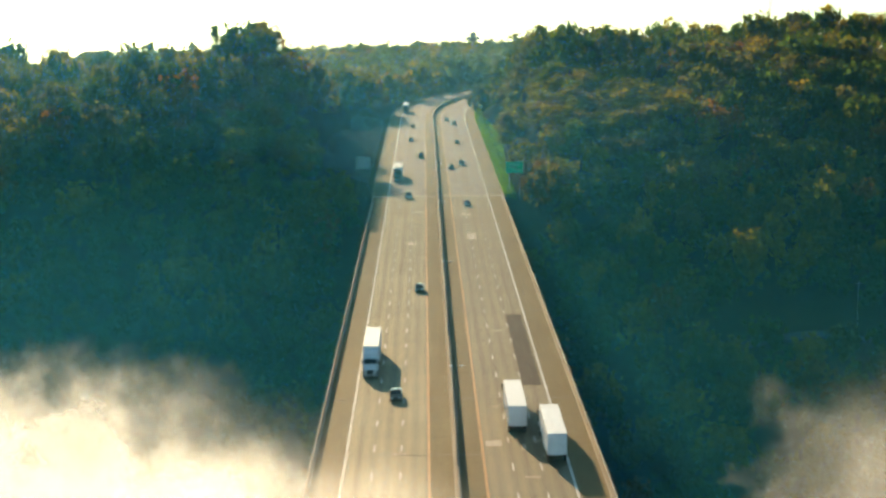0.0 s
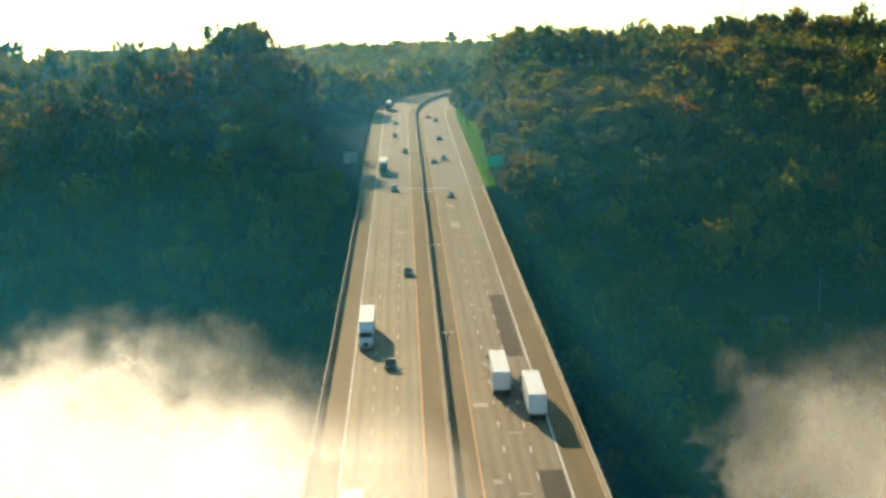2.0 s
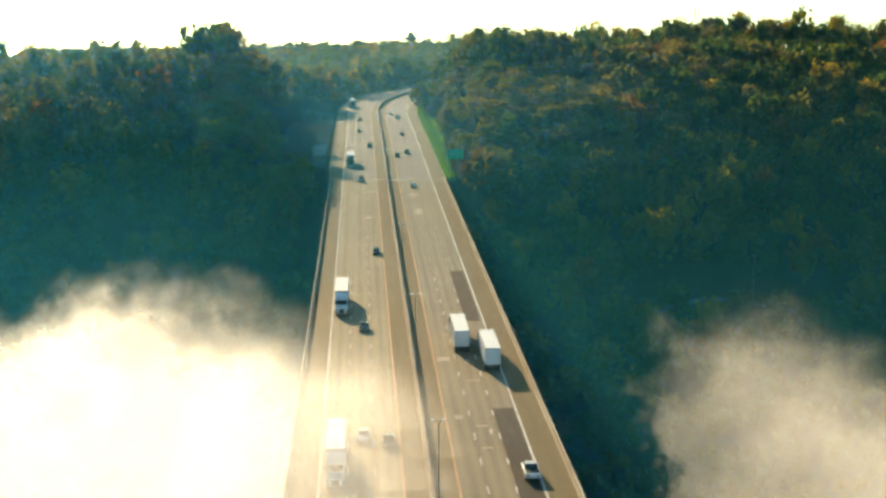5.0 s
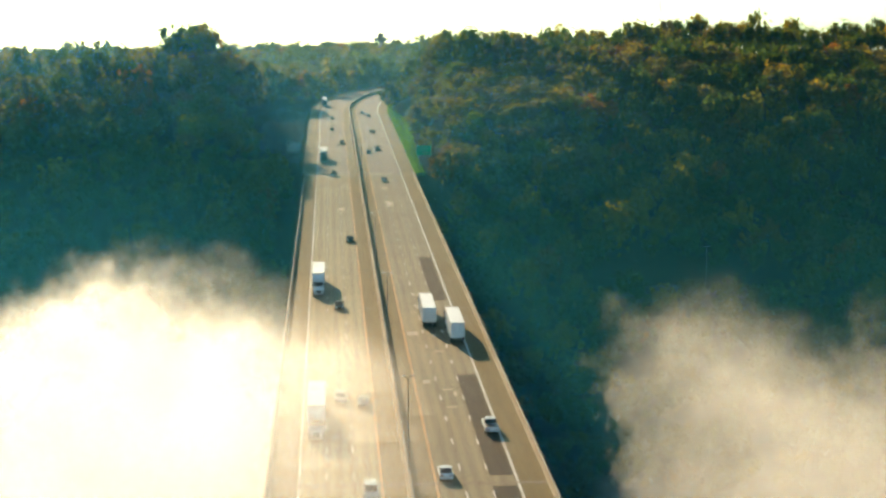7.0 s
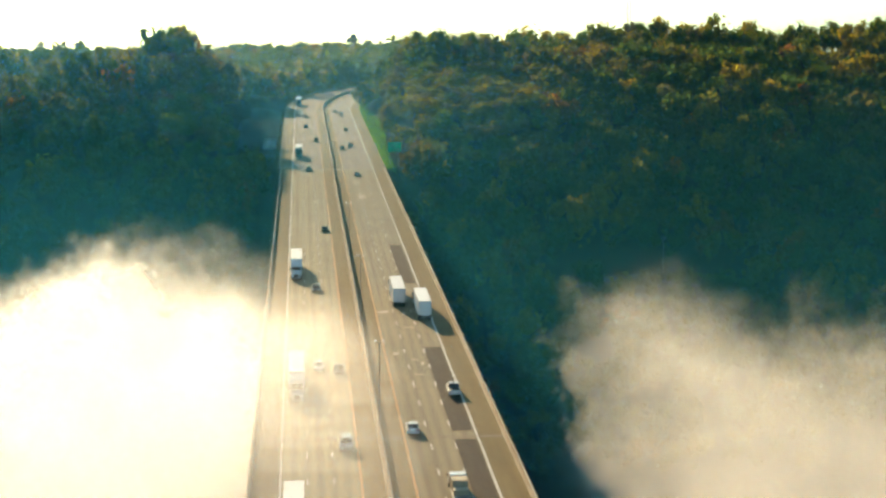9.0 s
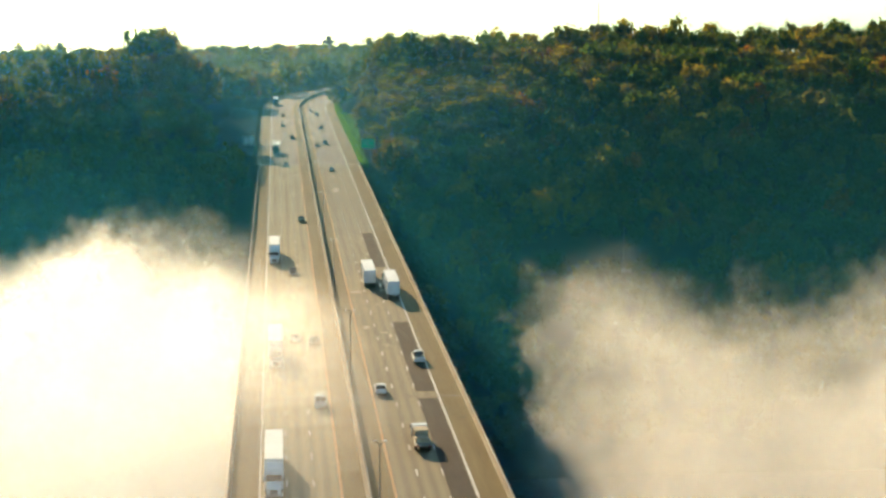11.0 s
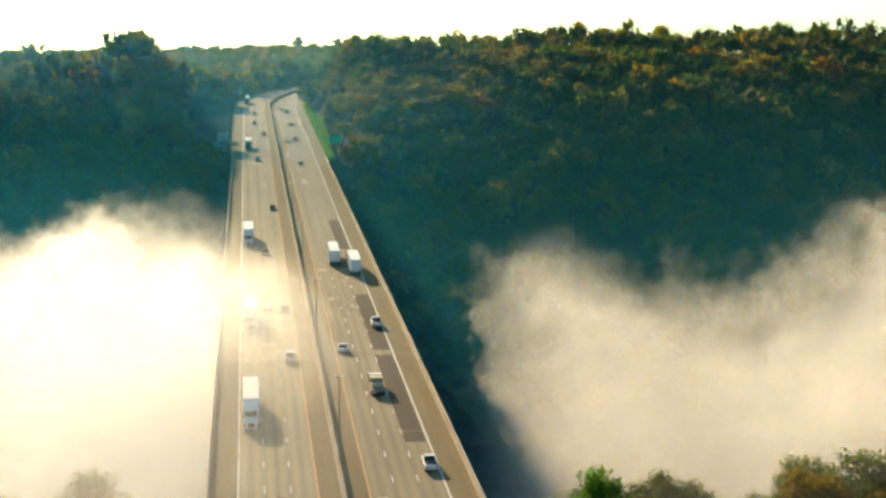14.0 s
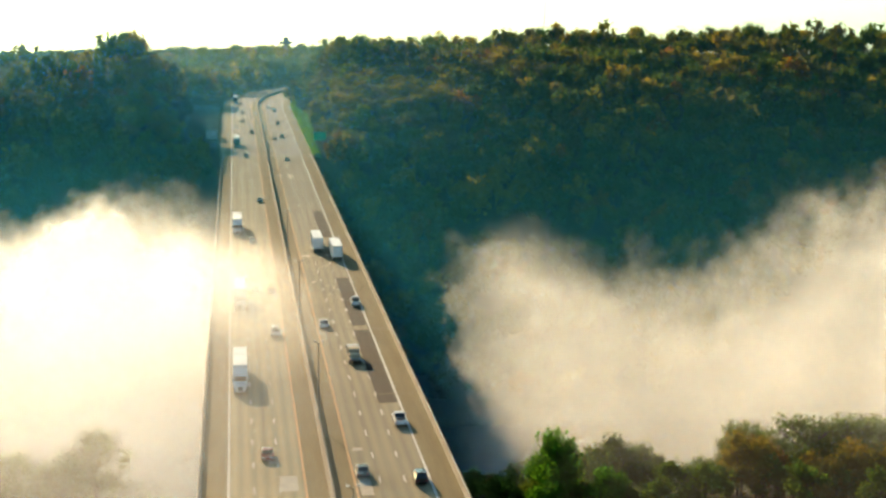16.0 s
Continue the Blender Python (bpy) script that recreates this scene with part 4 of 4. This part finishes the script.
# trees that stand out on the far hillsides
tall_gold = tree_model("tree", 301, 12, 700, 0.075, F_GOLD)
plant(tall_gold, [(57.7, 367, 15, 0.9), (62, 352, 11, 1.0), (57, 330, 10, 1.0), (-38, 481, 13, 0.9), (113, 493, 13, 0.9), (116, 500, 12, 0.9), (78, 520, 14, 1.0), (63, 545, 15, 1.1), (129, 520, 12, 1.0)], "golden autumn tree standing out on the wooded slope", "trees of the far slope")
tall_rust = tree_model("tree", 302, 12, 700, 0.075, F_RUST)
plant(tall_rust, [(36, 470, 13, 0.9), (33, 478, 11, 1.0), (29, 455, 9, 1.1), (31.5, 462, 10, 1.1), (27.5, 471, 5, 1.3), (28.5, 478, 6, 1.3), (95, 590, 14, 1.3), (104, 594, 14, 1.3), (144, 503, 13, 1.1), (118, 606, 14, 1.2), (-62, 480, 13, 1.0), (-75, 470, 12, 1.0), (150, 606, 13, 1.2), (192, 522, 12, 1.0)], "rust red autumn tree standing out on the wooded slope", "trees of the far slope")
tall_green = tree_model("tree", 303, 13, 800, 0.07, F_GREEN)
plant(tall_green, [(-64, 558, 12, 0.95), (-59, 560, 10, 1.1), (127, 540, 14, 1.4), (133, 544, 14, 1.3), (141, 625, 11, 1.3), (121, 630, 11, 1.3), (160, 630, 12, 1.3)], "tall green tree rising above the canopy", "trees of the far slope")

# the trees that can be told apart on the shoulders of the far bank
# lighter copies of the olive, green and brown leaves, sunlight put into their colour
F_YELLOW_LIT = foliage("leaves_yellow_lit", (0.16, 0.16, 0.025), (0.22, 0.19, 0.03), (0.28, 0.24, 0.04))
F_GREEN_LIT = foliage("leaves_green_lit", (0.09, 0.14, 0.02), (0.13, 0.18, 0.025), (0.19, 0.23, 0.03), 0.64)
F_BROWN_LIT = foliage("leaves_brown_lit", (0.15, 0.12, 0.05), (0.20, 0.15, 0.06), (0.25, 0.20, 0.08))
slope_models = [tree_model("tree", 310 + k, 13, 620, 0.082, f, core=0.36) for k, f in enumerate((F_GREEN_LIT, F_YELLOW_LIT, F_GOLD, F_RUST, F_BROWN_LIT))]
slope_labels = ["green broadleaf tree on the far bank, lightened as if sunlit", "olive to yellow tree on the far bank, lightened as if sunlit", "golden autumn tree on the far bank", "rust coloured autumn tree on the far bank", "half-bare brown tree on the far bank, lightened as if sunlit"]
spots = scatter(24, 90, 462, 604, 8.2, lambda x, y: standing(x, y) & off_road(x, y, 25) & ~((x < 34) & (y < 568) & (rng.random(len(x)) < 0.8)))
spots = np.concatenate([spots, scatter(-66, -26, 434, 547, 8.6, lambda x, y: standing(x, y) & off_road(x, y, 25))])
kinds = species(len(spots), spots[:, 0], spots[:, 1])
for k in range(5):
    plant(slope_models[k], [(float(x), float(y), float(rng.uniform(10, 13.5) - 2.0 * (y > 560)), float(rng.uniform(1.0, 1.35))) for x, y in spots[kinds == k]], slope_labels[k], "trees of the far slope")

# ---- morning mist ----


def scatter_light(n, amount, white, through):
    """Droplets: part of the light passes, the rest is scattered, mostly onwards."""
    d, t, m = n.add("BsdfDiffuse", Color=(*white, 1)), n.add("BsdfTranslucent", Color=(*white, 1)), n.add("MixShader", Fac=through)
    clear, both = n.add("BsdfTransparent"), n.add("MixShader")
    n.link(d.outputs[0], m.inputs[1])
    n.link(t.outputs[0], m.inputs[2])
    n.link(amount, both.inputs[0])
    n.link(clear.outputs[0], both.inputs[1])
    n.link(m.outputs[0], both.inputs[2])
    n.link(both.outputs[0], n.out.inputs["Surface"])
    return n.mat


def mist_material():
    """Drifting mist: dense below an uneven top, torn at its edges, thin where it spills over the deck."""
    n = Nodes("mist")
    at = n.place()
    x, y, z = n.axis(at)
    big = n.math("SUBTRACT", n.noise(n.stretched(at, (1, 0.8, 1.2)), 0.02, 3, 0.5), 0.5)
    fine = n.math("SUBTRACT", n.noise(at, 0.075, 7, 0.62), 0.5)
    wild = n.math("ADD", n.math("MULTIPLY", big, 30.0), n.math("MULTIPLY", fine, 34.0))
    bent = n.math("ADD", n.math("ADD", x, n.math("MULTIPLY", fine, 26.0)), n.math("MULTIPLY", n.math("MINIMUM", z, 0.0), 0.3))
    u = n.math("DIVIDE", n.math("ADD", bent, 200.0), 500.0, True)
    tops = [(-200, 8), (-95, 14), (-70, 21), (-50, 24), (-34, 27), (-22, 26), (-8, 21), (3, 13), (12, -25), (21, -42), (31, -30), (40, -3), (52, 10), (86, -3), (118, 8), (147, 18), (175, 22), (300, 22)]
    top = n.math("SUBTRACT", n.math("MULTIPLY", n.ramp(u, [((a + 200) / 500, (h + 80) / 105) for a, h in tops]), 105.0), 80.0)
    packs = [(-200, 0.42), (-27, 0.42), (-17, 0.25), (-2, 0.16), (7, 0.08), (25, 0.035), (38, 0.085), (60, 0.105), (300, 0.115)]
    pack = n.ramp(u, [((a + 200) / 500, v) for a, v in packs])
    edge = n.ramp(u, [((a + 200) / 500, v / 300) for a, v in ((-30, 142), (25, 155), (45, 222), (300, 230))])
    fall = n.math("MULTIPLY", n.math("MAXIMUM", n.math("SUBTRACT", y, n.math("MULTIPLY", edge, 300.0)), 0.0), 0.42)
    depth = n.math("ADD", n.math("SUBTRACT", n.math("SUBTRACT", top, fall), z), wild)
    body = n.math("DIVIDE", depth, 10.0, True)
    billow = n.ramp(n.noise(at, 0.035, 5, 0.55), [(0.32, 0.38), (0.66, 1.0)])
    thin = n.ramp(n.math("DIVIDE", y, 200.0, True), [(0.0, 0.2), (0.3, 0.26), (0.42, 0.42), (0.52, 0.55), (0.62, 0.75), (0.8, 1.0)])
    # the near bank on the right stands almost clear of it
    bare = n.math("MULTIPLY", n.ramp(u, [(0.45, 0.0), (0.48, 0.85)]), n.ramp(n.math("DIVIDE", y, 200.0, True), [(0.36, 1.0), (0.48, 0.0)]))
    pack = n.math("MULTIPLY", n.math("MULTIPLY", pack, n.math("SUBTRACT", 1.0, bare)), n.math("MULTIPLY", billow, thin))
    body = n.math("MULTIPLY", n.math("MULTIPLY", body, body), pack)
    return scatter_light(n, body, (0.93, 0.94, 0.95), 0.8)


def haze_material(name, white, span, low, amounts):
    """Haze sheets tinted as airlight: amount for each x, thinning between two heights."""
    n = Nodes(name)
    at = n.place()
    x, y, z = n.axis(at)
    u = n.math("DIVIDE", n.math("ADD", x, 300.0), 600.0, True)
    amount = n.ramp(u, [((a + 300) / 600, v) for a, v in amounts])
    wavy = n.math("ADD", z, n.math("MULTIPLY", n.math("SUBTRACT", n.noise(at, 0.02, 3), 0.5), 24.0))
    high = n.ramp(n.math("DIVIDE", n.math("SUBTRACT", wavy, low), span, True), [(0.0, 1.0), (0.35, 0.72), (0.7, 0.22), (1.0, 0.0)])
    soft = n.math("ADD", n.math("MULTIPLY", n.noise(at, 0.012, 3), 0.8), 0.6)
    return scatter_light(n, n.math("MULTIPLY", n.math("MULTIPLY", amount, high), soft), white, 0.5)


def layers(name, ys, x0, x1, z0, z1, material, label):
    """Layers of one bank, one behind the other across the valley."""
    verts, tris = [], []
    for y in ys:
        i = len(verts)
        verts += [(x0, y + 6, z0), (x1, y - 6, z0), (x1, y - 2, z1), (x0, y + 10, z1)]
        tris += [(i, i + 1, i + 2), (i, i + 2, i + 3)]
    tagged(new(name, array_mesh(name, np.array(verts, float), np.array(tris), material)), label, name, kind="stuff")


layers("mist", (-30, -6, 14, 30, 44, 58, 70, 82, 94, 106, 118, 130, 144, 158, 174, 192, 210, 228), -260, 400, -78, 50, mist_material(), "bright morning mist drifting up from the river")
# dark teal colour puts the valley's shade into the sheets, thicker on the left
M_VALLEY_SHADE_HAZE = haze_material("valley_shade_haze", (0.02, 0.17, 0.24), 95.0, -55.0, ((-300, 0.26), (-60, 0.24), (-25, 0.15), (10, 0.09), (30, 0.11), (60, 0.065), (300, 0.055)))
# blue tint stands in for airlight on the hillsides
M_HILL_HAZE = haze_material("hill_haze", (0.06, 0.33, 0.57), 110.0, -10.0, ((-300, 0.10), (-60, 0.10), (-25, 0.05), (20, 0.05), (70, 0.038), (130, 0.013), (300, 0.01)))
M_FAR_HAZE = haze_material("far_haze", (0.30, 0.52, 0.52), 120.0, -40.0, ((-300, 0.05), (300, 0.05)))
layers("haze", (96, 150, 204, 240, 262, 284, 306, 328, 350, 372, 394, 416, 438, 460), -420, 520, -78, 40, M_VALLEY_SHADE_HAZE, "dark blue-green haze sheets tinted for the valley's shade")
layers("haze", (430, 455, 485, 520, 580, 650), -420, 520, -78, 110, M_HILL_HAZE, "thin blue haze sheets along the hillsides, tinted as airlight")
layers("haze", (780, 900, 1050, 1250, 1500, 1900), -900, 1100, -78, 90, M_FAR_HAZE, "pale haze sheets over the far woods, tinted as airlight")
